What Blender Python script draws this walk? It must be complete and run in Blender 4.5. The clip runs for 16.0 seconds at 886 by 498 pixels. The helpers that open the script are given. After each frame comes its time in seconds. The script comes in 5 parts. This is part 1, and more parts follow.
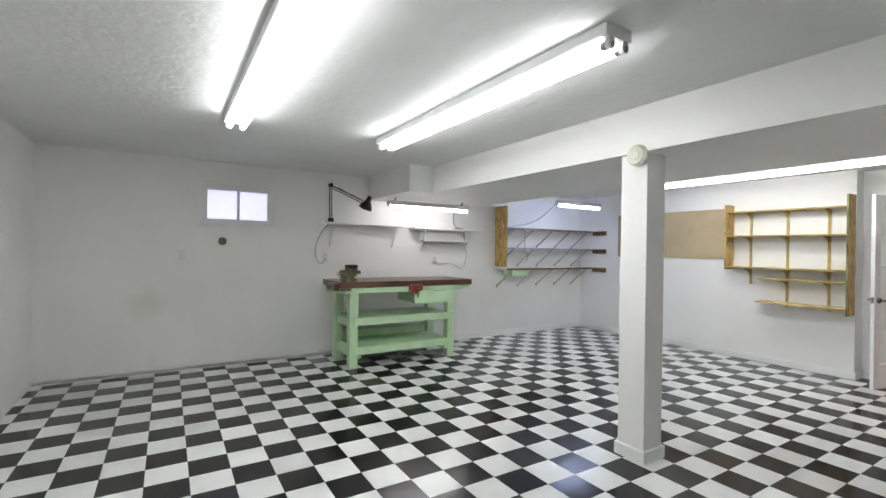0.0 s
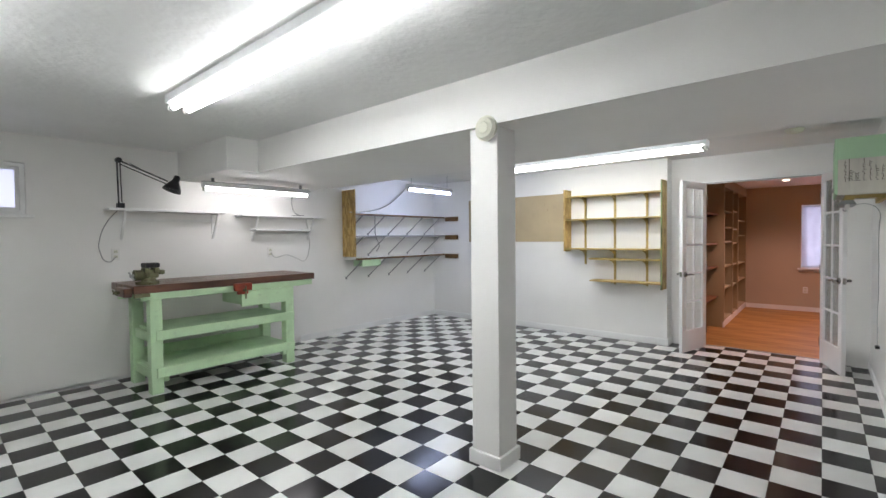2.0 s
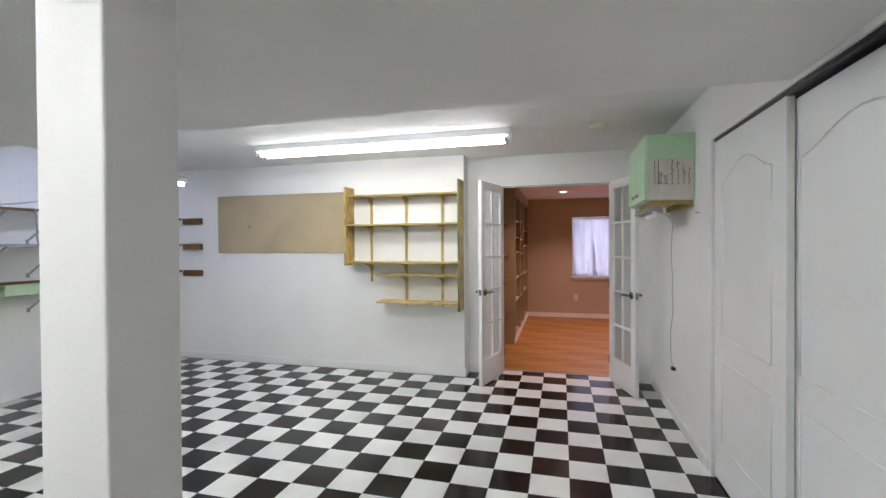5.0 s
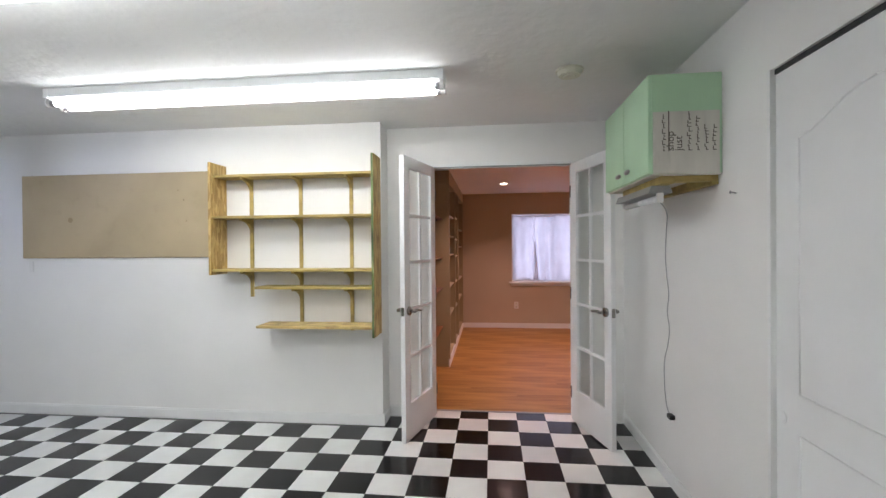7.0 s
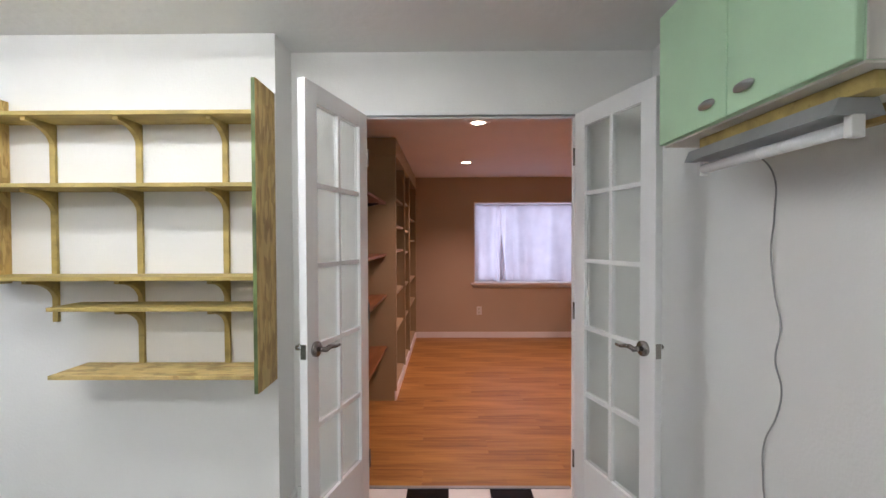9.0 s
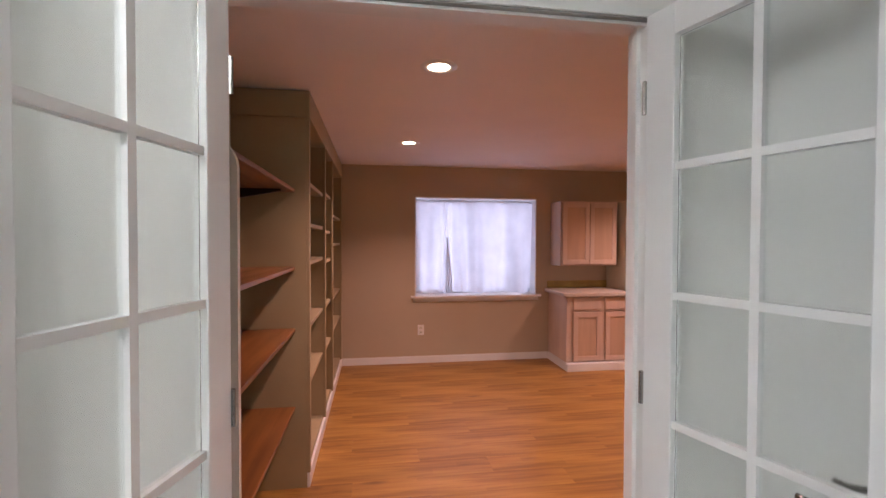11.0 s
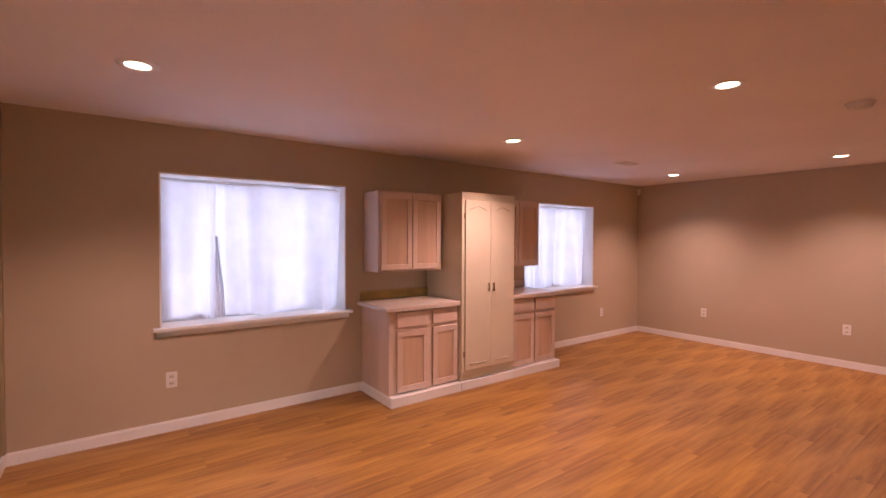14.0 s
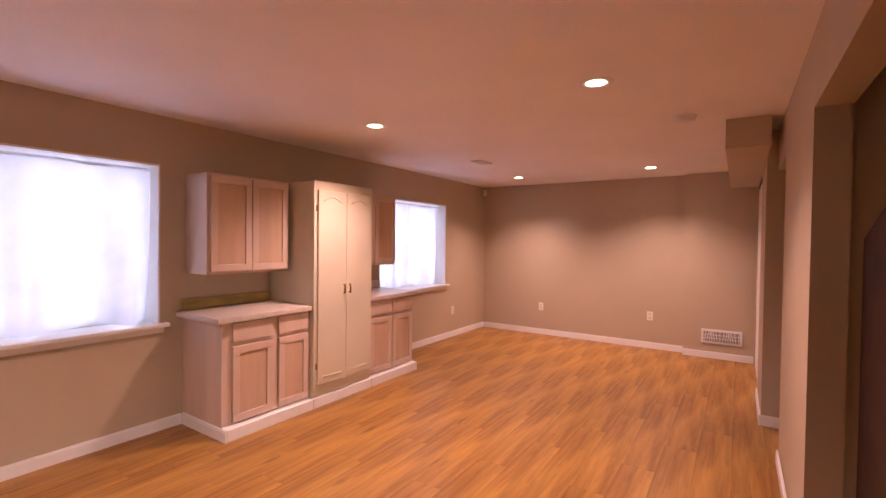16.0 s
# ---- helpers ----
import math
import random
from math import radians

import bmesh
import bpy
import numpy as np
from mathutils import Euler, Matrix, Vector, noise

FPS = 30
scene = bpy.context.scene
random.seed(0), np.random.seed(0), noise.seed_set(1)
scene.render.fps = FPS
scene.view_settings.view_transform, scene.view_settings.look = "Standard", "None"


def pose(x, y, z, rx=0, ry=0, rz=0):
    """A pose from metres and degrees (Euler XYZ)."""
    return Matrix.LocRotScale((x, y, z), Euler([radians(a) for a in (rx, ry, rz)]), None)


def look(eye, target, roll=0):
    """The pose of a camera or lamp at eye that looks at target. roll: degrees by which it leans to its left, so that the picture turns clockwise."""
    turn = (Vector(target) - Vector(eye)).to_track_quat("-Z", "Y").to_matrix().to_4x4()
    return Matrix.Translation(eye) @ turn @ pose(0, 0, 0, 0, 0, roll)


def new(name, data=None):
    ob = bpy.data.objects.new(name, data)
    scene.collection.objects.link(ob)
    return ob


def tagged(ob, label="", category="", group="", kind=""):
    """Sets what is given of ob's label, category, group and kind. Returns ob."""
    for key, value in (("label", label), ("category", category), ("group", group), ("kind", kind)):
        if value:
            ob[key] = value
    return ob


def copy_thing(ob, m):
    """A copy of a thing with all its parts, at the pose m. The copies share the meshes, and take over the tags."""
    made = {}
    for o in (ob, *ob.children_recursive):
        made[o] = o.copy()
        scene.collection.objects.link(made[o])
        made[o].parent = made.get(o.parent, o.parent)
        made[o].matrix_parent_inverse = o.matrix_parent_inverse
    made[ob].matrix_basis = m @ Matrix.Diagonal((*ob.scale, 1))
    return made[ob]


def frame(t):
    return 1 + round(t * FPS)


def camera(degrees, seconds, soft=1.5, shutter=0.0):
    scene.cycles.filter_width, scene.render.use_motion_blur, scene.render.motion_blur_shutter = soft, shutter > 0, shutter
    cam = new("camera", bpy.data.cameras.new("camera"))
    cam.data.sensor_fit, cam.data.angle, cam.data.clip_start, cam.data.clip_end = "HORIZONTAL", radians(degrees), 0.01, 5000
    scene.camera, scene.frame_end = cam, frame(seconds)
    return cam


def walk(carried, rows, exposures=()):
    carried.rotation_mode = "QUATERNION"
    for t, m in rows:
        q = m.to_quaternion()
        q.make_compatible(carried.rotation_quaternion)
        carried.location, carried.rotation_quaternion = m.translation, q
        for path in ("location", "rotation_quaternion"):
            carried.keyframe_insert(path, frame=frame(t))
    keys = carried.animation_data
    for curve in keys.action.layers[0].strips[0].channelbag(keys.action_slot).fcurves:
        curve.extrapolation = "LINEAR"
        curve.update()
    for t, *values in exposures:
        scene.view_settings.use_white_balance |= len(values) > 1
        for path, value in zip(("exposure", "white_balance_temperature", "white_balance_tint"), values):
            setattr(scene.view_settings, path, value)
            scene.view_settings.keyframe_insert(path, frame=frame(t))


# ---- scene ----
cam = camera(89.5, 16.0)
PATH = [
    (0, (-1.502, -1.248, 1.394), (-0.452, 0.454, 1.395), 0.9),
    (0.5, (-1.477, -1.191, 1.39), (-0.326, 0.445, 1.386), 0.5),
    (1, (-1.38, -1.126, 1.394), (-0.119, 0.426, 1.375), 0.2),
    (1.5, (-1.22, -1.01, 1.393), (0.169, 0.429, 1.356), -0.2),
    (2, (-1.036, -0.907, 1.402), (0.487, 0.388, 1.349), -0.6),
    (2.5, (-0.846, -0.81, 1.407), (0.792, 0.335, 1.346), -0.4),
    (3, (-0.63, -0.694, 1.414), (1.115, 0.282, 1.347), -0.5),
    (3.5, (-0.396, -0.617, 1.403), (1.427, 0.204, 1.342), -0.8),
    (4, (-0.138, -0.55, 1.415), (1.733, 0.154, 1.362), -0.6),
    (6.5, (1.346, -0.279, 1.4), (3.326, 0.004, 1.399), -0.5),
    (7, (1.668, -0.262, 1.395), (3.656, -0.048, 1.38), -0.5),
    (7.5, (1.988, -0.229, 1.399), (3.982, -0.078, 1.372), -0.6),
    (8, (2.319, -0.196, 1.384), (4.315, -0.068, 1.348), -0.3),
    (8.5, (2.625, -0.199, 1.388), (4.624, -0.127, 1.346), -0.1),
    (9, (2.952, -0.224, 1.383), (4.952, -0.206, 1.343), -0.2),
    (11.3, (4.333, -0.149, 1.422), (6.296, -0.534, 1.384), 0.1),
    (11.5, (4.457, -0.181, 1.421), (6.406, -0.629, 1.385), 0.0),
    (12, (4.699, -0.215, 1.427), (6.599, -0.839, 1.391), -0.3),
    (12.5, (4.897, -0.26, 1.469), (6.737, -1.043, 1.423), -0.2),
    (13, (5.094, -0.264, 1.482), (6.871, -1.182, 1.431), -0.0),
    (13.5, (5.269, -0.28, 1.436), (6.968, -1.335, 1.402), 0.1),
    (14, (5.419, -0.348, 1.433), (7.031, -1.531, 1.388), 0.2),
    (14.5, (5.543, -0.412, 1.422), (7.033, -1.746, 1.379), 0.1),
    (15, (5.658, -0.475, 1.396), (7.012, -1.947, 1.356), 0.4),
    (15.5, (5.728, -0.508, 1.39), (6.94, -2.099, 1.352), 0.6),
    (16, (5.799, -0.507, 1.396), (6.902, -2.175, 1.358), 0.7),
]
EXPOSURES = [(0.0, 0.0), (9.0, 0.0), (11.5, 0.28), (12.5, 0.38), (13.5, 0.44), (15.0, 0.47), (16.0, 0.75)]
walk(cam, [(t, look(eye, target, roll)) for t, eye, target, roll in PATH], EXPOSURES)

# ---- light ----
world = bpy.data.worlds.new("world")
scene.world = world
world.use_nodes = True
_wn = world.node_tree.nodes
_sky = _wn.new("ShaderNodeTexSky")
_sky.sky_type, _sky.sun_disc = "NISHITA", False
_sky.sun_elevation, _sky.sun_rotation = radians(35), radians(200)
_wn["Background"].inputs["Strength"].default_value = 0.1
world.node_tree.links.new(_sky.outputs[0], _wn["Background"].inputs["Color"])

TUBE_GLOW = 24.5       # fluorescent tubes over the open floor
TUBE_GLOW_EAST = 19.5  # tubes beyond the soffit, set weaker to keep the east wall from overbrightening
CAN_WATTS = 118.0       # recessed lamps
WINDOW_WATTS = 13.8    # daylight in the window wells
WARM = (1.0, 0.585, 0.55)
DAY = (0.70, 0.70, 1.0)


def daylight(x, y, z, turn, width, height, watts):
    data = bpy.data.lights.new("window_daylight", "AREA")
    data.shape, data.size, data.size_y = "RECTANGLE", width, height
    data.energy, data.color = watts, DAY
    lamp = new("window_daylight", data)
    lamp.matrix_world = pose(x, y, z, *turn)
    return lamp


daylight(9.70, -1.33, 1.34, (90, 0, 90), 1.5, 1.2, WINDOW_WATTS)
daylight(9.70, -5.10, 1.34, (90, 0, 90), 1.5, 1.2, WINDOW_WATTS)
daylight(-0.79, 4.92, 1.86, (-90, 0, 0), 0.85, 0.5, 1.4)


# ---- materials ----
def material(name, colour, rough=0.6, metal=0.0, vary=0.08, scale=6.0, bump=0.05, bump_scale=60.0, spots=0.0, stretch=(1, 1, 1),
             colour2=None, by_piece=0.0, coat=0.0, spec=0.5):
    m = bpy.data.materials.new(name)
    m.use_nodes = True
    n, l = m.node_tree.nodes, m.node_tree.links
    b = n["Principled BSDF"]
    b.inputs["Roughness"].default_value = rough
    b.inputs["Metallic"].default_value = metal
    b.inputs["Coat Weight"].default_value = coat
    b.inputs["Specular IOR Level"].default_value = spec
    co = n.new("ShaderNodeTexCoord")
    mp = n.new("ShaderNodeMapping")
    mp.inputs["Scale"].default_value = stretch
    l.new(co.outputs["Object"], mp.inputs[0])
    big = n.new("ShaderNodeTexNoise")
    big.inputs["Scale"].default_value, big.inputs["Detail"].default_value = scale, 5
    l.new(mp.outputs[0], big.inputs["Vector"])
    fine = n.new("ShaderNodeTexNoise")
    fine.inputs["Scale"].default_value, fine.inputs["Detail"].default_value = bump_scale, 4
    l.new(mp.outputs[0], fine.inputs["Vector"])
    c2 = colour2 or tuple(c * (1 - 2.2 * vary) for c in colour)
    ramp = n.new("ShaderNodeMix")
    ramp.data_type = "RGBA"
    ramp.inputs[6].default_value, ramp.inputs[7].default_value = (*colour, 1), (*c2, 1)
    st = n.new("ShaderNodeMapRange")
    st.inputs[1].default_value, st.inputs[2].default_value = 0.38, 0.68
    l.new(big.outputs["Fac"], st.inputs[0])
    l.new(st.outputs[0], ramp.inputs[0])
    out = ramp.outputs[2]
    if by_piece:
        oi, gi = n.new("ShaderNodeObjectInfo"), n.new("ShaderNodeNewGeometry")
        add = n.new("ShaderNodeMath")
        l.new(oi.outputs["Random"], add.inputs[0])
        l.new(gi.outputs["Random Per Island"], add.inputs[1])
        fr = n.new("ShaderNodeMath")
        fr.operation = "FRACT"
        l.new(add.outputs[0], fr.inputs[0])
        mr = n.new("ShaderNodeMapRange")
        mr.inputs[3].default_value, mr.inputs[4].default_value = 1 - by_piece, 1 + by_piece
        l.new(fr.outputs[0], mr.inputs[0])
        hsv = n.new("ShaderNodeHueSaturation")
        l.new(mr.outputs[0], hsv.inputs["Value"])
        l.new(out, hsv.inputs["Color"])
        out = hsv.outputs[0]
    if spots:
        sp = n.new("ShaderNodeTexNoise")
        sp.inputs["Scale"].default_value, sp.inputs["Detail"].default_value = scale * 4.3, 6
        l.new(mp.outputs[0], sp.inputs["Vector"])
        sm = n.new("ShaderNodeMapRange")
        sm.inputs[1].default_value, sm.inputs[2].default_value = 0.60, 0.74
        sm.inputs[3].default_value, sm.inputs[4].default_value = 1.0, 1.0 - spots
        l.new(sp.outputs["Fac"], sm.inputs[0])
        h2 = n.new("ShaderNodeHueSaturation")
        l.new(sm.outputs[0], h2.inputs["Value"])
        l.new(out, h2.inputs["Color"])
        out = h2.outputs[0]
    l.new(out, b.inputs["Base Color"])
    if bump:
        bp = n.new("ShaderNodeBump")
        bp.inputs["Strength"].default_value, bp.inputs["Distance"].default_value = bump, 0.01
        l.new(fine.outputs["Fac"], bp.inputs["Height"])
        l.new(bp.outputs[0], b.inputs["Normal"])
    rv = n.new("ShaderNodeMapRange")
    rv.inputs[3].default_value, rv.inputs[4].default_value = max(rough - 0.07, 0.02), min(rough + 0.1, 1)
    l.new(big.outputs["Fac"], rv.inputs[0])
    l.new(rv.outputs[0], b.inputs["Roughness"])
    return m


def glow(name, colour, strength):
    m = bpy.data.materials.new(name)
    m.use_nodes = True
    b = m.node_tree.nodes["Principled BSDF"]
    b.inputs["Base Color"].default_value = (0.9, 0.9, 0.9, 1)
    b.inputs["Emission Color"].default_value = (*colour, 1)
    b.inputs["Emission Strength"].default_value = strength
    return m


def glass(name, rough=0.0, tint=(1, 1, 1)):
    m = bpy.data.materials.new(name)
    m.use_nodes = True
    b = m.node_tree.nodes["Principled BSDF"]
    b.inputs["Base Color"].default_value = (*tint, 1)
    b.inputs["Transmission Weight"].default_value = 1
    b.inputs["Roughness"].default_value = rough
    b.inputs["IOR"].default_value = 1.3
    return m


def cloth(name, colour, through_part):
    m = bpy.data.materials.new(name)
    m.use_nodes = True
    n, l = m.node_tree.nodes, m.node_tree.links
    d, t, mix = n.new("ShaderNodeBsdfDiffuse"), n.new("ShaderNodeBsdfTranslucent"), n.new("ShaderNodeMixShader")
    co, wv = n.new("ShaderNodeTexCoord"), n.new("ShaderNodeTexNoise")
    wv.inputs["Scale"].default_value, wv.inputs["Detail"].default_value = 5, 6
    l.new(co.outputs["Object"], wv.inputs["Vector"])
    mixc = n.new("ShaderNodeMix")
    mixc.data_type = "RGBA"
    mixc.inputs[6].default_value = (*[c * 0.72 for c in colour], 1)
    mixc.inputs[7].default_value = (*colour, 1)
    l.new(wv.outputs["Fac"], mixc.inputs[0])
    l.new(mixc.outputs[2], d.inputs["Color"])
    l.new(mixc.outputs[2], t.inputs["Color"])
    mix.inputs[0].default_value = through_part
    l.new(d.outputs[0], mix.inputs[1])
    l.new(t.outputs[0], mix.inputs[2])
    l.new(mix.outputs[0], n["Material Output"].inputs["Surface"])
    return m


def wood_strips(name, colour, dark, along, strip, by_piece=0.12, rough=0.35, coat=0.2):
    """Grained boards: along is the grain's axis; narrow strips of varied tone lie side by side."""
    m = material(name, colour, rough, 0, 0.1, 9.0, 0.02, 40.0, 0.25, tuple(0.14 if i == along else 1.6 for i in range(3)), dark, by_piece, coat)
    n, l = m.node_tree.nodes, m.node_tree.links
    b = n["Principled BSDF"]
    old = b.inputs["Base Color"].links[0].from_socket
    co = n.new("ShaderNodeTexCoord")
    info = n.new("ShaderNodeObjectInfo")
    sep = n.new("ShaderNodeSeparateXYZ")
    l.new(co.outputs["Object"], sep.inputs[0])
    across, length = n.new("ShaderNodeMath"), n.new("ShaderNodeMath")
    across.operation = length.operation = "DIVIDE"
    l.new(sep.outputs[1 - along], across.inputs[0])
    l.new(sep.outputs[along], length.inputs[0])
    across.inputs[1].default_value, length.inputs[1].default_value = strip, 0.43
    f1 = n.new("ShaderNodeMath")
    f1.operation = "FLOOR"
    l.new(across.outputs[0], f1.inputs[0])
    shift = n.new("ShaderNodeMath")
    shift.operation = "MULTIPLY_ADD"
    l.new(f1.outputs[0], shift.inputs[0])
    shift.inputs[1].default_value = 0.37
    l.new(length.outputs[0], shift.inputs[2])
    f2 = n.new("ShaderNodeMath")
    f2.operation = "FLOOR"
    l.new(shift.outputs[0], f2.inputs[0])
    comb = n.new("ShaderNodeCombineXYZ")
    l.new(f1.outputs[0], comb.inputs[0])
    l.new(f2.outputs[0], comb.inputs[1])
    l.new(info.outputs["Random"], comb.inputs[2])
    wn = n.new("ShaderNodeTexWhiteNoise")
    l.new(comb.outputs[0], wn.inputs["Vector"])
    mr = n.new("ShaderNodeMapRange")
    mr.inputs[3].default_value, mr.inputs[4].default_value = 0.90, 1.07
    l.new(wn.outputs["Value"], mr.inputs[0])
    hsv = n.new("ShaderNodeHueSaturation")
    l.new(mr.outputs[0], hsv.inputs["Value"])
    l.new(old, hsv.inputs["Color"])
    l.new(hsv.outputs[0], b.inputs["Base Color"])
    return m


def retone(m, factor_socket, colour):
    """Mixes another colour into a material's base colour by a 0 to 1 socket."""
    n, l = m.node_tree.nodes, m.node_tree.links
    b = n["Principled BSDF"]
    old = b.inputs["Base Color"].links[0].from_socket
    mix = n.new("ShaderNodeMix")
    mix.data_type = "RGBA"
    mix.inputs[7].default_value = (*colour, 1)
    l.new(factor_socket, mix.inputs[0])
    l.new(old, mix.inputs[6])
    l.new(mix.outputs[2], b.inputs["Base Color"])
    return m


def ranged(m, socket, a, b, lo, hi):
    n = m.node_tree.nodes.new("ShaderNodeMapRange")
    n.inputs[1].default_value, n.inputs[2].default_value = a, b
    n.inputs[3].default_value, n.inputs[4].default_value = lo, hi
    m.node_tree.links.new(socket, n.inputs[0])
    return n.outputs[0]


def placed(m, scale, by_piece=False):
    """Object coordinates, scaled; each piece reads another stretch of them if by_piece."""
    n, l = m.node_tree.nodes, m.node_tree.links
    co, mp = n.new("ShaderNodeTexCoord"), n.new("ShaderNodeMapping")
    mp.inputs["Scale"].default_value = scale
    l.new(co.outputs["Object"], mp.inputs[0])
    if by_piece:
        info, mul = n.new("ShaderNodeObjectInfo"), n.new("ShaderNodeMath")
        mul.operation = "MULTIPLY"
        mul.inputs[1].default_value = 57.0
        l.new(info.outputs["Random"], mul.inputs[0])
        l.new(mul.outputs[0], mp.inputs["Location"])
    return mp.outputs[0]


def knots(m):
    """Dark streaks and small knots along the boards."""
    n, l = m.node_tree.nodes, m.node_tree.links
    vo = n.new("ShaderNodeTexVoronoi")
    vo.inputs["Scale"].default_value = 1.0
    l.new(placed(m, (5.5, 1.5, 1.0), True), vo.inputs["Vector"])
    retone(m, ranged(m, vo.outputs["Distance"], 0.04, 0.15, 0.8, 0.0), (0.13, 0.055, 0.014))
    st = n.new("ShaderNodeTexNoise")
    st.inputs["Scale"].default_value, st.inputs["Detail"].default_value = 1.0, 5
    l.new(placed(m, (30.0, 1.6, 1.0), True), st.inputs["Vector"])
    return retone(m, ranged(m, st.outputs["Fac"], 0.52, 0.74, 0.0, 0.32), (0.19, 0.085, 0.022))


def flakes(m, flat=1):
    """Long wood strands pressed at all angles; flat widens them along y for level boards."""
    n, l = m.node_tree.nodes, m.node_tree.links
    for k, (scale, colour) in enumerate((((70, 70, 16), (0.30, 0.17, 0.045)), ((40, 40, 11), (0.66, 0.48, 0.19)))):
        vo = n.new("ShaderNodeTexVoronoi")
        vo.inputs["Scale"].default_value = 1.0
        l.new(placed(m, (scale[0], scale[1] / flat, scale[2])), vo.inputs["Vector"])
        sp = n.new("ShaderNodeSeparateColor")
        l.new(vo.outputs["Color"], sp.inputs[0])
        retone(m, ranged(m, sp.outputs[k], 0.62, 0.70, 0.0, 0.6), colour)
    return m


def smudge(m, centre, radius, colour):
    """One old stain with a ragged edge."""
    n, l = m.node_tree.nodes, m.node_tree.links
    co, dist, no, add = n.new("ShaderNodeTexCoord"), n.new("ShaderNodeVectorMath"), n.new("ShaderNodeTexNoise"), n.new("ShaderNodeMath")
    dist.operation = "DISTANCE"
    dist.inputs[1].default_value = centre
    l.new(co.outputs["Object"], dist.inputs[0])
    no.inputs["Scale"].default_value, no.inputs["Detail"].default_value = 7, 6
    l.new(co.outputs["Object"], no.inputs["Vector"])
    add.operation = "MULTIPLY_ADD"
    add.inputs[1].default_value = radius
    l.new(no.outputs["Fac"], add.inputs[0])
    l.new(dist.outputs["Value"], add.inputs[2])
    return retone(m, ranged(m, add.outputs[0], radius * 0.55, radius * 1.5, 0.3, 0.0), colour)


WHITE_WALL = material("white_wall_paint", (0.84, 0.83, 0.80), 0.55, vary=0.025, scale=1.3, bump=0.12, bump_scale=90)
NORTH_WALL = smudge(material("white_stained_wall_paint", (0.84, 0.83, 0.80), 0.55, vary=0.025, scale=1.3, bump=0.12, bump_scale=90), (-1.70, 4.5, 0.77), 0.22, (0.52, 0.45, 0.36))
WHITE_CEIL = material("white_ceiling_texture", (0.80, 0.80, 0.78), 0.7, vary=0.02, scale=2, bump=0.5, bump_scale=17)
TRIM = material("white_trim_paint", (0.82, 0.82, 0.80), 0.35, vary=0.03, scale=3, bump=0.03)
DOOR_WHITE = material("white_door_paint", (0.82, 0.82, 0.81), 0.32, vary=0.02, scale=3, bump=0.03)
TILE_BLACK = material("black_vinyl_tile", (0.008, 0.0075, 0.008), 0.15, vary=0.2, scale=5, bump=0.03, bump_scale=14, by_piece=0.5, spec=0.34)
TILE_WHITE = material("white_vinyl_tile", (0.74, 0.75, 0.72), 0.2, vary=0.04, scale=4, bump=0.03, bump_scale=16, by_piece=0.07, spec=0.5)
GROUT = material("dark_tile_joint", (0.10, 0.10, 0.09), 0.8)
MINT = material("mint_green_paint", (0.53, 0.73, 0.46), 0.45, vary=0.06, scale=5, bump=0.06, spots=0.12)
MINT_CAB = material("mint_cabinet_paint", (0.47, 0.69, 0.46), 0.4, vary=0.04, scale=3, bump=0.04)
BENCH_TOP = material("worn_brown_bench_top", (0.135, 0.058, 0.034), 0.3, vary=0.3, scale=6, bump=0.1, spots=0.4, stretch=(0.3, 1.5, 1))
OSB = flakes(material("strand_board", (0.56, 0.37, 0.12), 0.6, vary=0.18, scale=15, bump=0.2, bump_scale=60, spots=0.3, stretch=(1, 1, 0.45)))
OSB_FLAT = flakes(material("strand_board_flat", (0.54, 0.40, 0.15), 0.6, vary=0.2, scale=12, bump=0.2, spots=0.4), 4)
SHELF_WOOD = material("raw_particle_board", (0.47, 0.35, 0.11), 0.6, vary=0.16, scale=16, bump=0.1, spots=0.3, stretch=(1, 0.3, 1))
DARK_WOOD = material("dark_wood_cleat", (0.17, 0.09, 0.03), 0.6, vary=0.2, scale=12, spots=0.3)
GREEN_WOOD = material("old_green_edge_board", (0.17, 0.24, 0.08), 0.6, vary=0.3, scale=9, spots=0.3)
PANEL_TAN = material("tan_hardboard", (0.45, 0.36, 0.22), 0.55, vary=0.05, scale=2.2, bump=0.05, spots=0.06)
STRUT = material("dull_zinc_strut", (0.40, 0.40, 0.39), 0.5, 0.4, vary=0.1)
MARK = material("faint_brown_mark", (0.33, 0.25, 0.13), 0.6, vary=0.15)
STEEL = material("grey_steel", (0.42, 0.42, 0.42), 0.35, 0.9, vary=0.06)
GREY_METAL = material("grey_painted_metal", (0.30, 0.31, 0.31), 0.4, 0.3, vary=0.06)
LAMP_WHITE = material("white_enamel", (0.82, 0.83, 0.83), 0.3, vary=0.02)
BLACK = material("black_enamel", (0.012, 0.012, 0.013), 0.35, vary=0.1)
VISE_GREY = material("old_olive_iron", (0.17, 0.17, 0.085), 0.55, 0.4, vary=0.2, scale=20, spots=0.3)
RED_PAINT = material("worn_red_paint", (0.32, 0.05, 0.02), 0.45, vary=0.2, scale=20, spots=0.3)
NICKEL = material("brushed_nickel", (0.33, 0.31, 0.29), 0.22, 1.0, vary=0.04)
IVORY = material("ivory_plastic", (0.68, 0.67, 0.55), 0.4, vary=0.03)
PLASTIC = material("white_plastic", (0.78, 0.77, 0.74), 0.4, vary=0.02)
PAPER = material("weathered_bare_wood", (0.68, 0.65, 0.58), 0.7, vary=0.1, scale=5, spots=0.1, stretch=(1, 1, 0.2))
INK = material("dark_ink", (0.06, 0.045, 0.03), 0.7)
CORD = material("grey_cord", (0.36, 0.36, 0.35), 0.5)
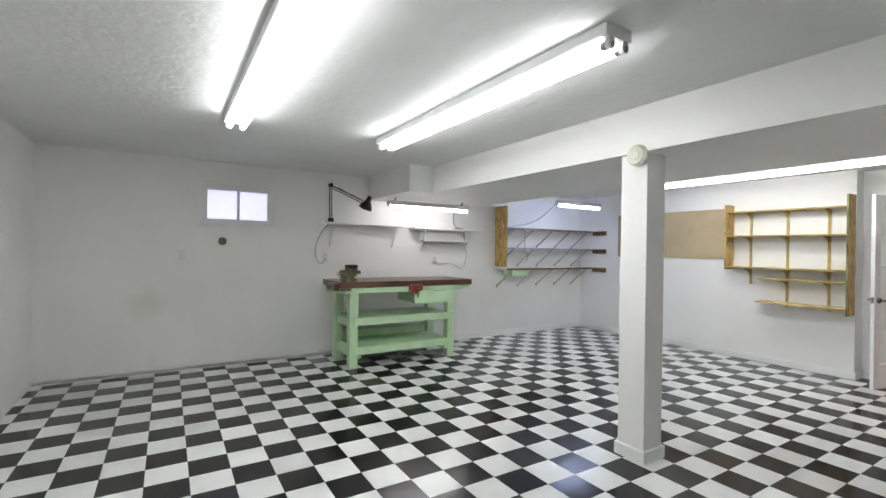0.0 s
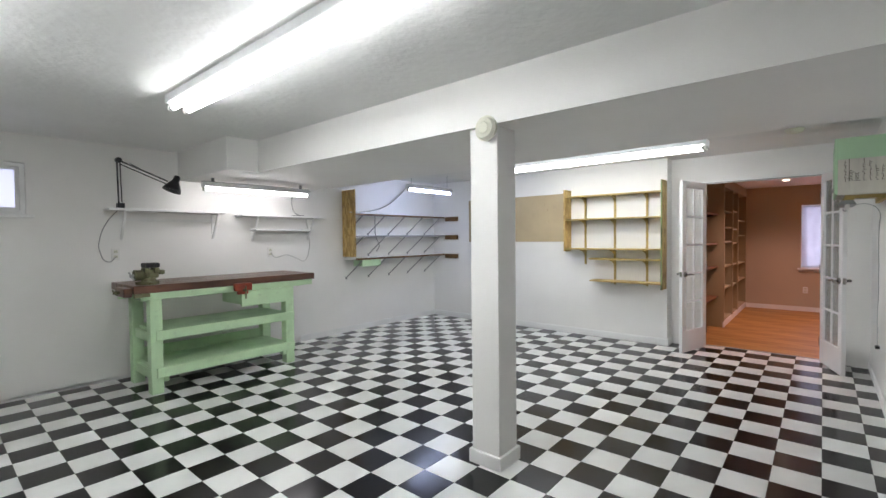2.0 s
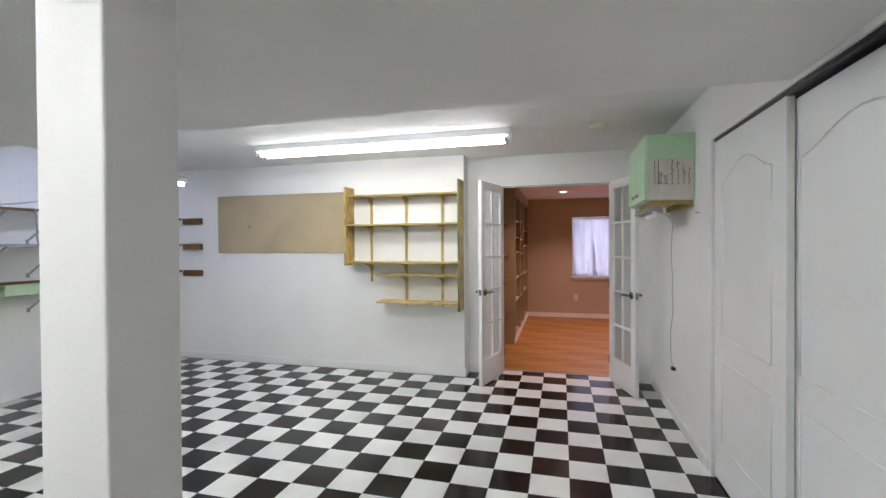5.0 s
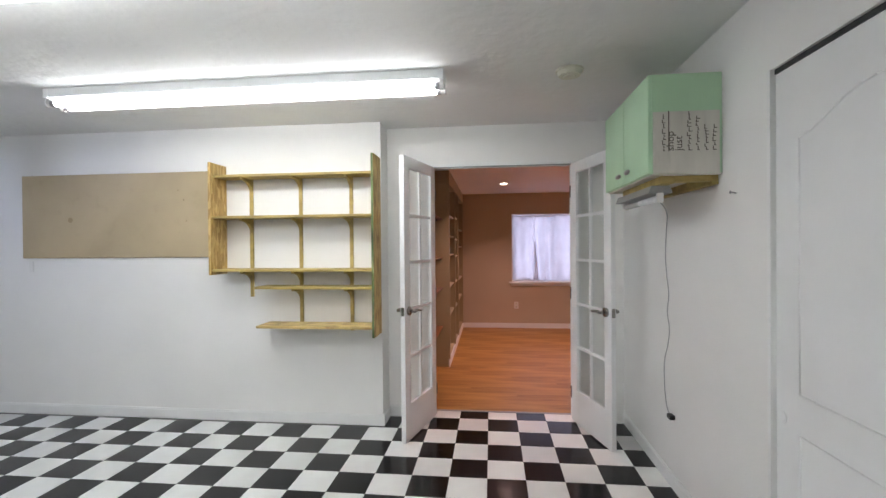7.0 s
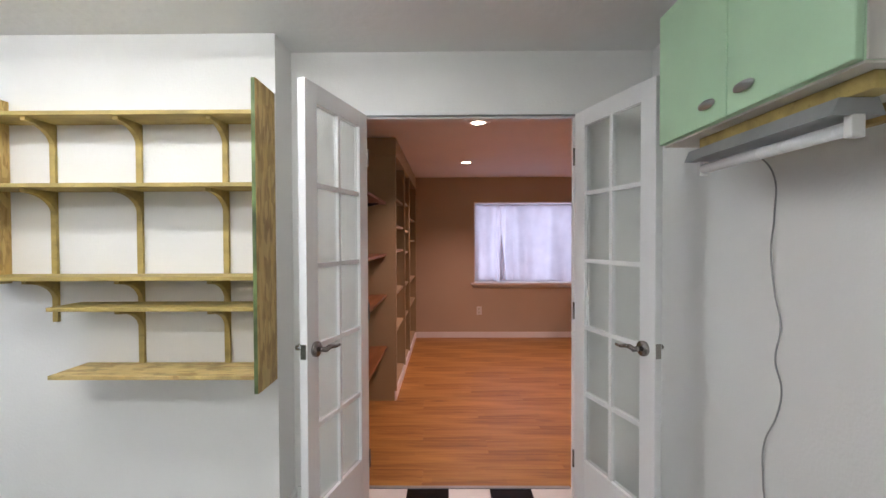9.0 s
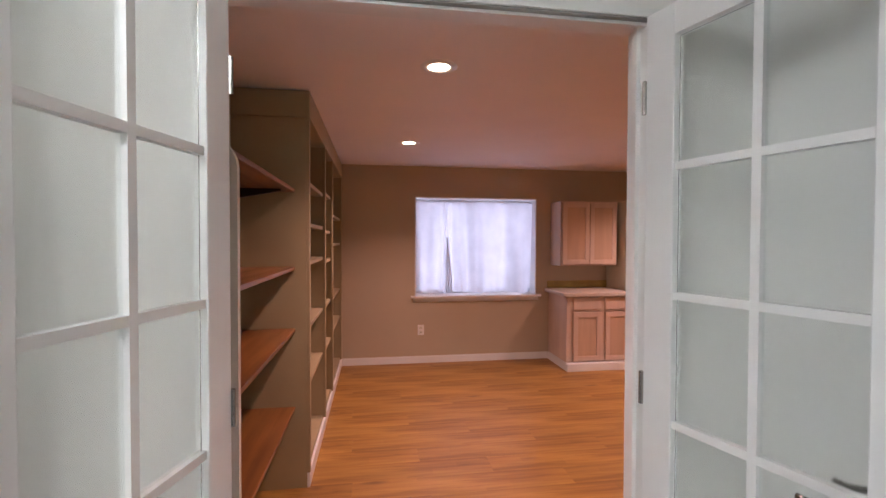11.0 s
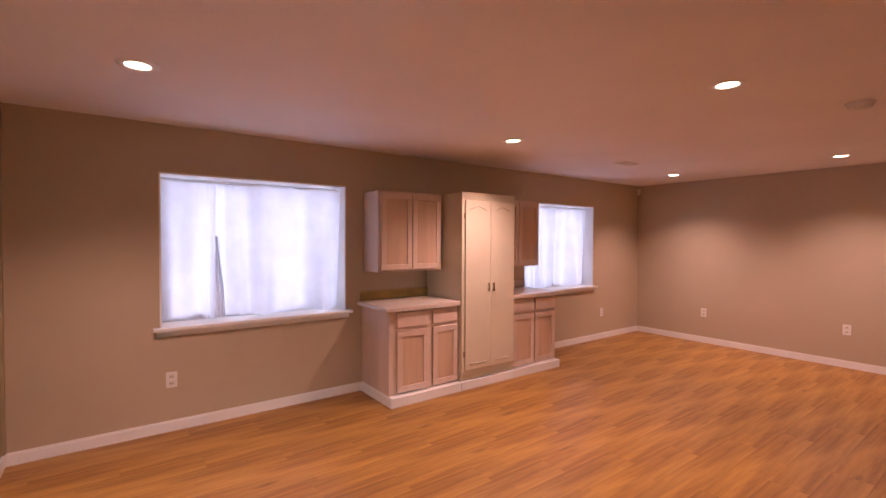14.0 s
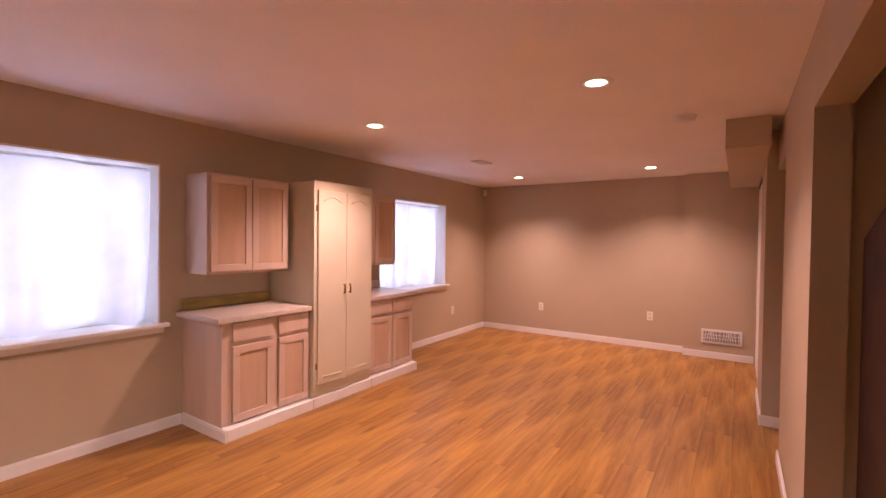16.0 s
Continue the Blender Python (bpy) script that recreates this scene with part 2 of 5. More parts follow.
WHITE_CORD = material("white_cord", (0.62, 0.61, 0.58), 0.5)
TAUPE = material("taupe_wall_paint", (0.50, 0.412, 0.29), 0.55, vary=0.025, scale=1.4, bump=0.08, bump_scale=110)
CEIL2 = material("white_ceiling_paint", (0.86, 0.83, 0.82), 0.7, vary=0.02, scale=1.5, bump=0.12, bump_scale=60)
BOOKCASE = material("beige_bookcase_paint", (0.38, 0.31, 0.175), 0.5, vary=0.03, scale=3)
PUTTY = material("putty_panel_paint", (0.60, 0.56, 0.48), 0.5, vary=0.03, scale=3)
PLANK = knots(wood_strips("honey_laminate", (0.40, 0.208, 0.046), (0.225, 0.096, 0.020), 1, 0.064, 0.05, 0.40, 0.0))
RED_SHELF = wood_strips("reddish_shelf_wood", (0.25, 0.10, 0.026), (0.13, 0.045, 0.013), 0, 0.3)
PICKLED = material("pickled_maple", (0.66, 0.52, 0.42), 0.42, vary=0.05, scale=5, bump=0.03, stretch=(2, 2, 0.25))
PICKLED_PANEL = material("pickled_maple_panel", (0.60, 0.43, 0.30), 0.42, vary=0.07, scale=5, bump=0.03, stretch=(2, 2, 0.22))
CREAM = material("cream_cabinet_paint", (0.66, 0.60, 0.45), 0.4, vary=0.03, scale=3)
COUNTER = material("beige_laminate_counter", (0.62, 0.54, 0.46), 0.3, vary=0.04, scale=40)
GLASS = glass("clear_glass")
FROST = glass("frosted_glass", 0.45, (0.95, 0.97, 1.0))
CURTAIN = cloth("white_curtain", (0.86, 0.86, 0.89), 0.62)
TUBE = glow("lit_fluorescent_tube", (0.95, 0.97, 1.0), TUBE_GLOW)
# same tube with its glow turned down, to balance the east wall
TUBE_EAST = glow("lit_weaker_tube", (0.95, 0.97, 1.0), TUBE_GLOW_EAST)
TUBE_DIM = glow("dim_fluorescent_tube", (1.0, 0.97, 1.0), 22.0)
TUBE_COOL = glow("lit_cool_tube", (0.56, 0.65, 1.0), 46.0)
TUBE_OFF = material("unlit_tube", (0.80, 0.80, 0.79), 0.25, vary=0.01)
BULB = glow("lit_bulb", (1.0, 0.80, 0.60), 14.0)
DARK_STAIR = material("dark_brown_wood", (0.03, 0.008, 0.005), 0.5, vary=0.2, scale=6)


# ---- builders ----
def bx(bm, x0, x1, y0, y1, z0, z1, bevel=0.0):
    """A box, its edges rounded by bevel, added to bm."""
    vs = [bm.verts.new((x, y, z)) for z in (z0, z1) for y in (y0, y1) for x in (x0, x1)]
    fs = [bm.faces.new([vs[i] for i in f]) for f in ((0, 2, 3, 1), (4, 5, 7, 6), (0, 1, 5, 4), (2, 6, 7, 3), (0, 4, 6, 2), (1, 3, 7, 5))]
    if bevel:
        edges = list({e for f in fs for e in f.edges})
        bmesh.ops.bevel(bm, geom=edges, offset=bevel, segments=2, affect="EDGES", profile=0.5)
    return bm


def box(*a, bevel=0.0):
    return bx(bmesh.new(), *a, bevel=bevel)


def rod(bm, a, b, r, r2=None, sides=10):
    """A round bar from a to b, added to bm."""
    a, b = Vector(a), Vector(b)
    m = Matrix.Translation((a + b) / 2) @ (b - a).to_track_quat("Z", "Y").to_matrix().to_4x4()
    bmesh.ops.create_cone(bm, cap_ends=True, segments=sides, radius1=r, radius2=r if r2 is None else r2, depth=(b - a).length, matrix=m)
    return bm


def slab(bm, points, axis, lo, hi):
    """A flat outline of 2D points thickened along an axis (0 x, 1 y, 2 z), added to bm."""
    def put(p, d):
        c = list(p)
        c.insert(axis, d)
        return bm.verts.new(c)
    a, b = [put(p, lo) for p in points], [put(p, hi) for p in points]
    bm.faces.new(a), bm.faces.new(b[::-1])
    for i in range(len(a)):
        j = (i + 1) % len(a)
        bm.faces.new((a[j], a[i], b[i], b[j]))
    bmesh.ops.recalc_face_normals(bm, faces=bm.faces[:])
    return bm


def bar(bm, a, b, w, h):
    """A square bar from a to b, w wide and h high."""
    a, b = Vector(a), Vector(b)
    m = Matrix.Translation((a + b) / 2) @ (b - a).to_track_quat("Z", "Y").to_matrix().to_4x4() @ Matrix.Diagonal((w, h, (b - a).length, 1))
    bmesh.ops.create_cube(bm, size=1, matrix=m)
    return bm


def link(name, bm, mat, smooth=False):
    me = bpy.data.meshes.new(name)
    bm.to_mesh(me)
    bm.free()
    me.materials.append(mat)
    if smooth:
        for p in me.polygons:
            p.use_smooth = True
    return new(name, me)


def part(name, bm, mat, parent, label="", smooth=False):
    ob = link(name, bm, mat, smooth)
    ob.parent = parent
    if label:
        tagged(ob, label)
    return ob


def thing(name, x, y, z, label, category, group="", turn=0):
    ob = new(name)
    ob.empty_display_size = 0.1
    ob.matrix_world = pose(x, y, z, 0, 0, turn)
    return tagged(ob, label, category, group)


def one(name, bm, mat, label, category, group="", smooth=False, at=(0, 0, 0)):
    ob = tagged(link(name, bm, mat, smooth), label, category, group)
    ob.location = at
    return ob


def setting(name, bm, mat, label="", smooth=False):
    return tagged(link(name, bm, mat, smooth), label, kind="structure")


def cable(name, points, r, mat, parent=None, label="", category=""):
    cu = bpy.data.curves.new(name, "CURVE")
    cu.dimensions, cu.bevel_depth, cu.bevel_resolution, cu.resolution_u = "3D", r, 2, 8
    s = cu.splines.new("BEZIER")
    s.bezier_points.add(len(points) - 1)
    for p, c in zip(s.bezier_points, points):
        p.co, p.handle_left_type, p.handle_right_type = c, "AUTO", "AUTO"
    tmp = bpy.data.objects.new("t", cu)
    me = bpy.data.meshes.new_from_object(tmp)
    bpy.data.objects.remove(tmp)
    me.materials.clear()
    me.materials.append(mat)
    ob = new(name, me)
    for p in me.polygons:
        p.use_smooth = True
    if parent:
        ob.parent = parent
        if label:
            tagged(ob, label)
    else:
        tagged(ob, label, category)
    return ob


def wall(name, normal, d0, d1, u0, u1, z0, z1, mat, holes=(), label=""):
    """A wall of thickness d0..d1 along its normal (0 x, 1 y) and u0..u1 along the other way, with holes (u0, u1, z0, z1) cut through."""
    us = sorted({u0, u1, *[h[0] for h in holes], *[h[1] for h in holes]})
    zs = sorted({z0, z1, *[h[2] for h in holes], *[h[3] for h in holes]})

    def full(i, k):
        if not (0 <= i < len(us) - 1 and 0 <= k < len(zs) - 1):
            return False
        u, z = (us[i] + us[i + 1]) / 2, (zs[k] + zs[k + 1]) / 2
        return not any(h[0] < u < h[1] and h[2] < z < h[3] for h in holes)
    bm = bmesh.new()

    def quad(pts):
        bm.faces.new([bm.verts.new((d, u, z) if normal == 0 else (u, d, z)) for d, u, z in pts])
    for i in range(len(us) - 1):
        for k in range(len(zs) - 1):
            if not full(i, k):
                continue
            a, b, c, e = us[i], us[i + 1], zs[k], zs[k + 1]
            quad([(d0, a, c), (d0, b, c), (d0, b, e), (d0, a, e)])
            quad([(d1, a, c), (d1, b, c), (d1, b, e), (d1, a, e)])
            if not full(i - 1, k):
                quad([(d0, a, c), (d1, a, c), (d1, a, e), (d0, a, e)])
            if not full(i + 1, k):
                quad([(d0, b, c), (d1, b, c), (d1, b, e), (d0, b, e)])
            if not full(i, k - 1):
                quad([(d0, a, c), (d1, a, c), (d1, b, c), (d0, b, c)])
            if not full(i, k + 1):
                quad([(d0, a, e), (d1, a, e), (d1, b, e), (d0, b, e)])
    bmesh.ops.remove_doubles(bm, verts=bm.verts[:], dist=0.0005)
    bmesh.ops.recalc_face_normals(bm, faces=bm.faces[:])
    return setting(name, bm, mat, label)


def base(name, x0, x1, y0, y1, h=0.085, z=0.0):
    bm = box(x0, x1, y0, y1, z, z + h - 0.012)
    sx, sy = (0.004, 0.0) if abs(x1 - x0) < abs(y1 - y0) else (0.0, 0.004)
    bx(bm, x0 + sx, x1 - sx, y0 + sy, y1 - sy, z + h - 0.012, z + h)
    return setting(name, bm, TRIM, "white painted wooden baseboard")


# ---- structure: workshop ----
XW, XE, XD, YN, YS, YJ = -2.61, 5.07, 5.29, 4.50, -1.29, 0.585
XR, XH, XC = 5.40, 5.56, 5.63   # the second room's west wall
CEIL, CEILR2, SOFF = 2.36, 2.262, 2.055
HEAD = 2.035
DOOR_Y0, DOOR_Y1 = -0.905, 0.25
YB = -3.4            # the back of the workshop, behind the start
X2E, Y2N, Y2S = 9.255, 0.63, -6.95
W1 = (-2.06, -0.605, 0.765, 1.915)
W2 = (-5.80, -4.40, 0.765, 1.895)

setting("floor", box(XW - 0.1, 5.42, YB - 0.1, YN + 0.1, -0.12, -0.004), GROUT, "concrete slab under black and white vinyl tiles")
wall("wall_north", 1, YN, YN + 0.25, XW - 0.15, XD + 0.1, 0, CEIL, NORTH_WALL, [(-1.18, -0.40, 1.645, 2.10)], "white painted basement wall")
wall("wall_west", 0, XW - 0.15, XW, YB, YN, 0, CEIL, WHITE_WALL, label="white painted basement wall")
wall("wall_east", 0, XE, XE + 0.35, YJ, YN, 0, CEIL, WHITE_WALL, label="white painted wall behind the shelves")
wall("wall_doorway", 0, XD, XR, YS - 0.12, YJ, 0, CEIL, WHITE_WALL, [(DOOR_Y0 - 0.03, DOOR_Y1 + 0.03, -0.01, HEAD + 0.02)], "white painted wall around the french doors")
wall("wall_south", 1, YS - 0.12, YS, 0.6, XD, 0, CEIL, WHITE_WALL, [(1.62, 3.455, -0.01, 2.03)], "white painted wall with a closet opening")
wall("wall_return", 0, 0.6, 0.72, YB, YS - 0.12, 0, CEIL, WHITE_WALL)
wall("wall_back", 1, YB - 0.12, YB, XW, 0.72, 0, CEIL, WHITE_WALL)
wall("closet_back", 1, YS - 0.85, YS - 0.75, 1.4, 3.7, 0, CEIL, WHITE_WALL)
setting("ceiling", box(XW - 0.15, XR, YB - 0.12, YN + 0.25, CEIL, CEIL + 0.15), WHITE_CEIL, "white textured basement ceiling")
soff = box(1.145, 2.49, YS, YN, SOFF, CEIL + 0.01)
setting("soffit", soff, WHITE_WALL, "white dropped duct soffit")
setting("soffit_north", box(0.84, 1.145, 3.30, YN, SOFF - 0.004, CEIL + 0.01), WHITE_WALL, "white boxed soffit above the workbench")
base("baseboard_north", 2.3, XE, YN - 0.014, YN)
base("baseboard_north_thin", XW, 2.3, YN - 0.008, YN, 0.03)
base("baseboard_east", XE - 0.016, XE, YJ - 0.016, YN - 0.016)
base("baseboard_jog", XE, XD - 0.016, YJ - 0.016, YJ)
base("baseboard_door_side", XD - 0.016, XD, DOOR_Y1 + 0.05, YJ - 0.016)
base("baseboard_south", 3.50, XD - 0.016, YS, YS + 0.014)
base("baseboard_west", XW, XW + 0.012, YB, YN - 0.016, 0.05)

col = thing("column", 1.278, 0.65, 0, "square white boxed support column with a base trim", "column")
tagged(col, kind="structure")
part("shaft", box(-0.1, 0.1, -0.1, 0.1, 0, SOFF, bevel=0.006), WHITE_WALL, col)
part("base_trim", box(-0.116, 0.116, -0.116, 0.116, 0, 0.085, bevel=0.005), TRIM, col)

# casing of the double door
tr = bmesh.new()
bx(tr, XD - 0.002, XR + 0.002, DOOR_Y0 - 0.03, DOOR_Y0, 0, HEAD)
bx(tr, XD - 0.002, XR + 0.002, DOOR_Y1, DOOR_Y1 + 0.03, 0, HEAD)
bx(tr, XD - 0.002, XR + 0.002, DOOR_Y0 - 0.03, DOOR_Y1 + 0.03, HEAD, HEAD + 0.022)
bx(tr, XD + 0.05, XD + 0.065, DOOR_Y0, DOOR_Y0 + 0.012, 0, HEAD)
bx(tr, XD + 0.05, XD + 0.065, DOOR_Y1 - 0.012, DOOR_Y1, 0, HEAD)
bx(tr, XD + 0.02, XD + 0.034, DOOR_Y0, DOOR_Y1, HEAD - 0.014, HEAD)
for sx0, sx1, up in ((XD - 0.014, XD - 0.002, 0.0), (XR + 0.002, XR + 0.016, 0.07)):
    bx(tr, sx0, sx1, DOOR_Y0 - 0.07, DOOR_Y0 - 0.008, 0, HEAD + up, bevel=0.003)
    bx(tr, sx0, sx1, DOOR_Y1 + 0.008, DOOR_Y1 + 0.07, 0, HEAD + up, bevel=0.003)
bx(tr, XR + 0.003, XR + 0.015, DOOR_Y0 - 0.008, DOOR_Y1 + 0.008, HEAD + 0.008, HEAD + 0.07, bevel=0.003)
setting("trim_doorway", tr, TRIM, "white door jamb and casing")
setting("head_stop", box(XD + 0.003, XD + 0.019, DOOR_Y0 + 0.001, DOOR_Y1 - 0.001, HEAD - 0.006, HEAD - 0.0005), GREY_METAL, "thin metal strip under the door head")
setting("threshold", box(5.408, 5.432, DOOR_Y0, DOOR_Y1, 0.0, 0.006), GREY_METAL, "thin floor joint strip in the doorway")

# ---- structure: family room ----
setting("floor_family_room", box(5.422, X2E + 0.1, Y2S - 0.1, Y2N + 0.1, -0.12, -0.002), GROUT, "floor under the laminate")
wall("wall_window_side", 0, X2E, X2E + 0.3, Y2S - 0.1, Y2N + 0.1, 0, CEILR2, TAUPE, [W1, W2], "taupe painted wall with two windows")
wall("wall_far_end", 1, Y2S - 0.1, Y2S, 5.0, X2E, 0, CEILR2, TAUPE, label="taupe painted end wall")
wall("wall_alcove", 1, Y2N, Y2N + 0.1, XR - 0.0, X2E, 0, CEILR2, TAUPE, label="taupe painted wall behind the bookcase")
wall("wall_jog", 1, Y2S, Y2S + 0.11, XC, 6.36, 0, CEILR2, TAUPE, label="taupe wall section standing forward")
wall("wall_hall_side", 0, XH - 0.12, XH, -4.72, YS - 0.12, 0, CEILR2, TAUPE,
     [(-2.80, -1.45, -0.01, 1.94), (-4.73, -4.06, -0.01, 1.96)], "taupe wall with openings to hall and stairs")
wall("wall_closet_side", 0, XC - 0.12, XC, Y2S, -4.72, 0, CEILR2, TAUPE, [(-6.75, -5.50, -0.01, 2.04)], "taupe wall with a closet at the far end")
wall("wall_door_inner", 0, XR, XR + 0.012, YS - 0.12, Y2N, 0, CEILR2, TAUPE, [(DOOR_Y0 - 0.009, DOOR_Y1 + 0.009, -0.01, HEAD + 0.009)])
setting("ceiling_family_room", box(XR, X2E + 0.3, Y2S - 0.1, Y2N + 0.1, CEILR2, CEILR2 + 0.12), CEIL2, "white painted ceiling tinted by warm lamps")
setting("wall_hall_back", box(3.9, 4.0, -6.9, -1.42, 0, CEILR2), TAUPE)
setting("ceiling_hall", box(3.9, XR, -6.9, -1.42, CEILR2, CEILR2 + 0.1), TAUPE)
setting("floor_hall", box(3.9, 5.42, -6.9, -2.2, -0.1, -0.003), GROUT)
setting("wall_hall_south", box(4.0, XH - 0.12, -4.86, -4.74, 0, CEILR2), TAUPE)
setting("wall_stair_south", box(4.0, XH - 0.12, -4.04, -2.82, 0, CEILR2), TAUPE)
base("baseboard_window_side", X2E - 0.014, X2E, -2.2, 0.22)
base("baseboard_window_side_far", X2E - 0.014, X2E, Y2S + 0.014, -4.40)
base("baseboard_far", 6.36, X2E - 0.014, Y2S, Y2S + 0.014)
base("baseboard_jog_far", XC, 6.36, Y2S + 0.11, Y2S + 0.124)
base("baseboard_hall_a", XC, XC + 0.014, -5.50, -4.72)
base("baseboard_hall_b", XH, XH + 0.014, -4.06, -2.80)
base("baseboard_hall_return", 5.45, XC + 0.014, -4.7195, -4.7055)
wall("wall_door_return", 1, YS - 0.16, YS - 0.10, XR + 0.012, XH, 0, CEILR2, TAUPE)
setting("duct_box", box(XC, 5.89, Y2S + 0.11, -4.20, 2.06, CEILR2), TAUPE, "taupe boxed duct under the ceiling")


# ---- lamps ----
def strip_lamp(length, tube):
    """A ceiling strip of two tubes, along local y from 0, its top at z 0."""
    ob = thing("fluorescent_light", 0, 0, 0, "long white ceiling strip with two lit fluorescent tubes", "ceiling light", "fluorescent strips")
    body = bmesh.new()
    slab(body, [(-0.078, 0), (0.078, 0), (0.080, -0.045), (0.074, -0.052), (-0.074, -0.052), (-0.080, -0.045)], 1, 0, length)
    part("housing", body, LAMP_WHITE, ob)
    for y in (0.0, length - 0.03):
        part("end_cap", box(-0.084, 0.084, y - 0.002, y + 0.03, -0.056, -0.0005, bevel=0.004), LAMP_WHITE, ob)
    for x in (-0.045, 0.045):
        part("tube", rod(bmesh.new(), (x, 0.03, -0.082), (x, length - 0.03, -0.082), 0.019, sides=12), tube, ob, "lit white tube", True)
        for y in (0.0, length - 0.022):
            holder = bmesh.new()
            slab(holder, [(x - 0.015, -0.05), (x + 0.015, -0.05)] + [(x + 0.021 * math.cos(a * math.pi / 8), -0.084 - 0.022 * math.sin(a * math.pi / 8)) for a in range(9)], 1, y, y + 0.022)
            hold = part("lamp_holder", holder, PLASTIC, ob)
            out = -0.004 if y == 0 else 0.022
            part("contact", box(x - 0.007, x + 0.007, y + out, y + out + 0.004, -0.099, -0.076, bevel=0.001), GREY_METAL, hold)
        for y in (0.022, length - 0.05):
            part("tube_cap", rod(bmesh.new(), (x, y, -0.082), (x, y + 0.028, -0.082), 0.0198, sides=14), STEEL, ob, "metal tube end", True)
    return ob


first = strip_lamp(2.42, TUBE)
first.matrix_world = pose(-1.08, 0.0, CEIL)
copy_thing(first, pose(0.13, -0.01, CEIL))
east = strip_lamp(2.42, TUBE_EAST)
east.matrix_world = pose(3.02, -0.01, CEIL)
copy_thing(east, pose(4.17, -0.01, CEIL))


def wall_strip(x0, x1, y, z, tilt, label):
    ob = thing("shop_light", x0, y, z, label, "light fixture", "small strip lights", tilt)
    n = x1 - x0
    body = bmesh.new()
    slab(body, [(-0.06, -0.02), (-0.03, 0.03), (0.03, 0.03), (0.06, -0.02)], 0, 0, n)
    part("reflector", body, LAMP_WHITE, ob)
    part("tube", rod(bmesh.new(), (0.02, 0, -0.04), (n - 0.02, 0, -0.04), 0.019, sides=12), TUBE_COOL if "hanging" in label else TUBE_DIM, ob, "lit white tube", True)
    part("top_plate", box(0, n, -0.034, 0.034, 0.0305, 0.036, bevel=0.001), GREY_METAL, ob, "grey mounting plate")
    for x in (0.0, n - 0.02):
        part("lamp_holder", box(x, x + 0.02, -0.018, 0.018, -0.065, -0.02, bevel=0.003), PLASTIC, ob)
    return ob


wl = wall_strip(0.90, 2.14, 4.0, 1.975, 0, "white strip light with one lit tube under the soffit")
for hx in (0.10, 1.14):
    part("hanger", box(hx - 0.012, hx + 0.012, -0.012, 0.012, 0.0365, SOFF - 1.9755), GREY_METAL, wl)
cable("light_cord", [(1.10, 0.02, 0), (1.14, 0.20, -0.06), (1.24, 0.36, -0.17), (1.32, 0.42, -0.24), (1.37, 0.40, -0.265)], 0.006, CORD, wl)
hl = wall_strip(3.50, 4.46, 3.60, 2.125, 0, "short white strip light hanging from chains above wall shelves")
for hx in (0.08, 0.88):
    part("hanger", rod(bmesh.new(), (hx, 0, 0.03), (hx, 0, CEIL - 2.125), 0.003, sides=6), GREY_METAL, hl)
cable("light_cord", [(0.02, 0, 0.02), (-0.04, 0.1, -0.10), (-0.12, 0.35, -0.27), (-0.32, 0.62, -0.345), (-0.5, 0.68, -0.35)], 0.006, WHITE_CORD, hl)


def can_light(x, y):
    ob = thing("recessed_light", x, y, CEILR2, "round white recessed ceiling lamp, switched on", "ceiling light", "recessed ceiling lamps")
    ring = bmesh.new()
    n = 28
    rows = [(0.052, 0.0), (0.056, -0.006), (0.078, -0.008), (0.092, -0.001)]
    vs = [[ring.verts.new((r * math.cos(2 * math.pi * i / n), r * math.sin(2 * math.pi * i / n), z)) for i in range(n)] for r, z in rows]
    for a, b in zip(vs, vs[1:]):
        for i in range(n):
            ring.faces.new((a[i], a[(i + 1) % n], b[(i + 1) % n], b[i]))
    part("trim_ring", ring, LAMP_WHITE, ob, smooth=True)
    lens = bmesh.new()
    bmesh.ops.create_circle(lens, cap_ends=True, segments=24, radius=0.054, matrix=Matrix.Translation((0, 0, -0.003)))
    part("bulb", lens, BULB, ob, "glowing warm bulb face")
    data = bpy.data.lights.new("recessed_lamp", "SPOT")
    data.energy, data.color, data.spot_size, data.spot_blend, data.shadow_soft_size = CAN_WATTS, WARM, radians(126), 1.0, 0.05
    lamp = new("recessed_lamp", data)
    lamp.location = (x, y, CEILR2 - 0.02)
    return ob


for cx, cy in ((6.315, -0.46), (8.03, -0.445), (8.12, -3.06), (6.46, -2.99), (8.30, -6.12), (6.66, -6.10)):
    can_light(cx, cy)


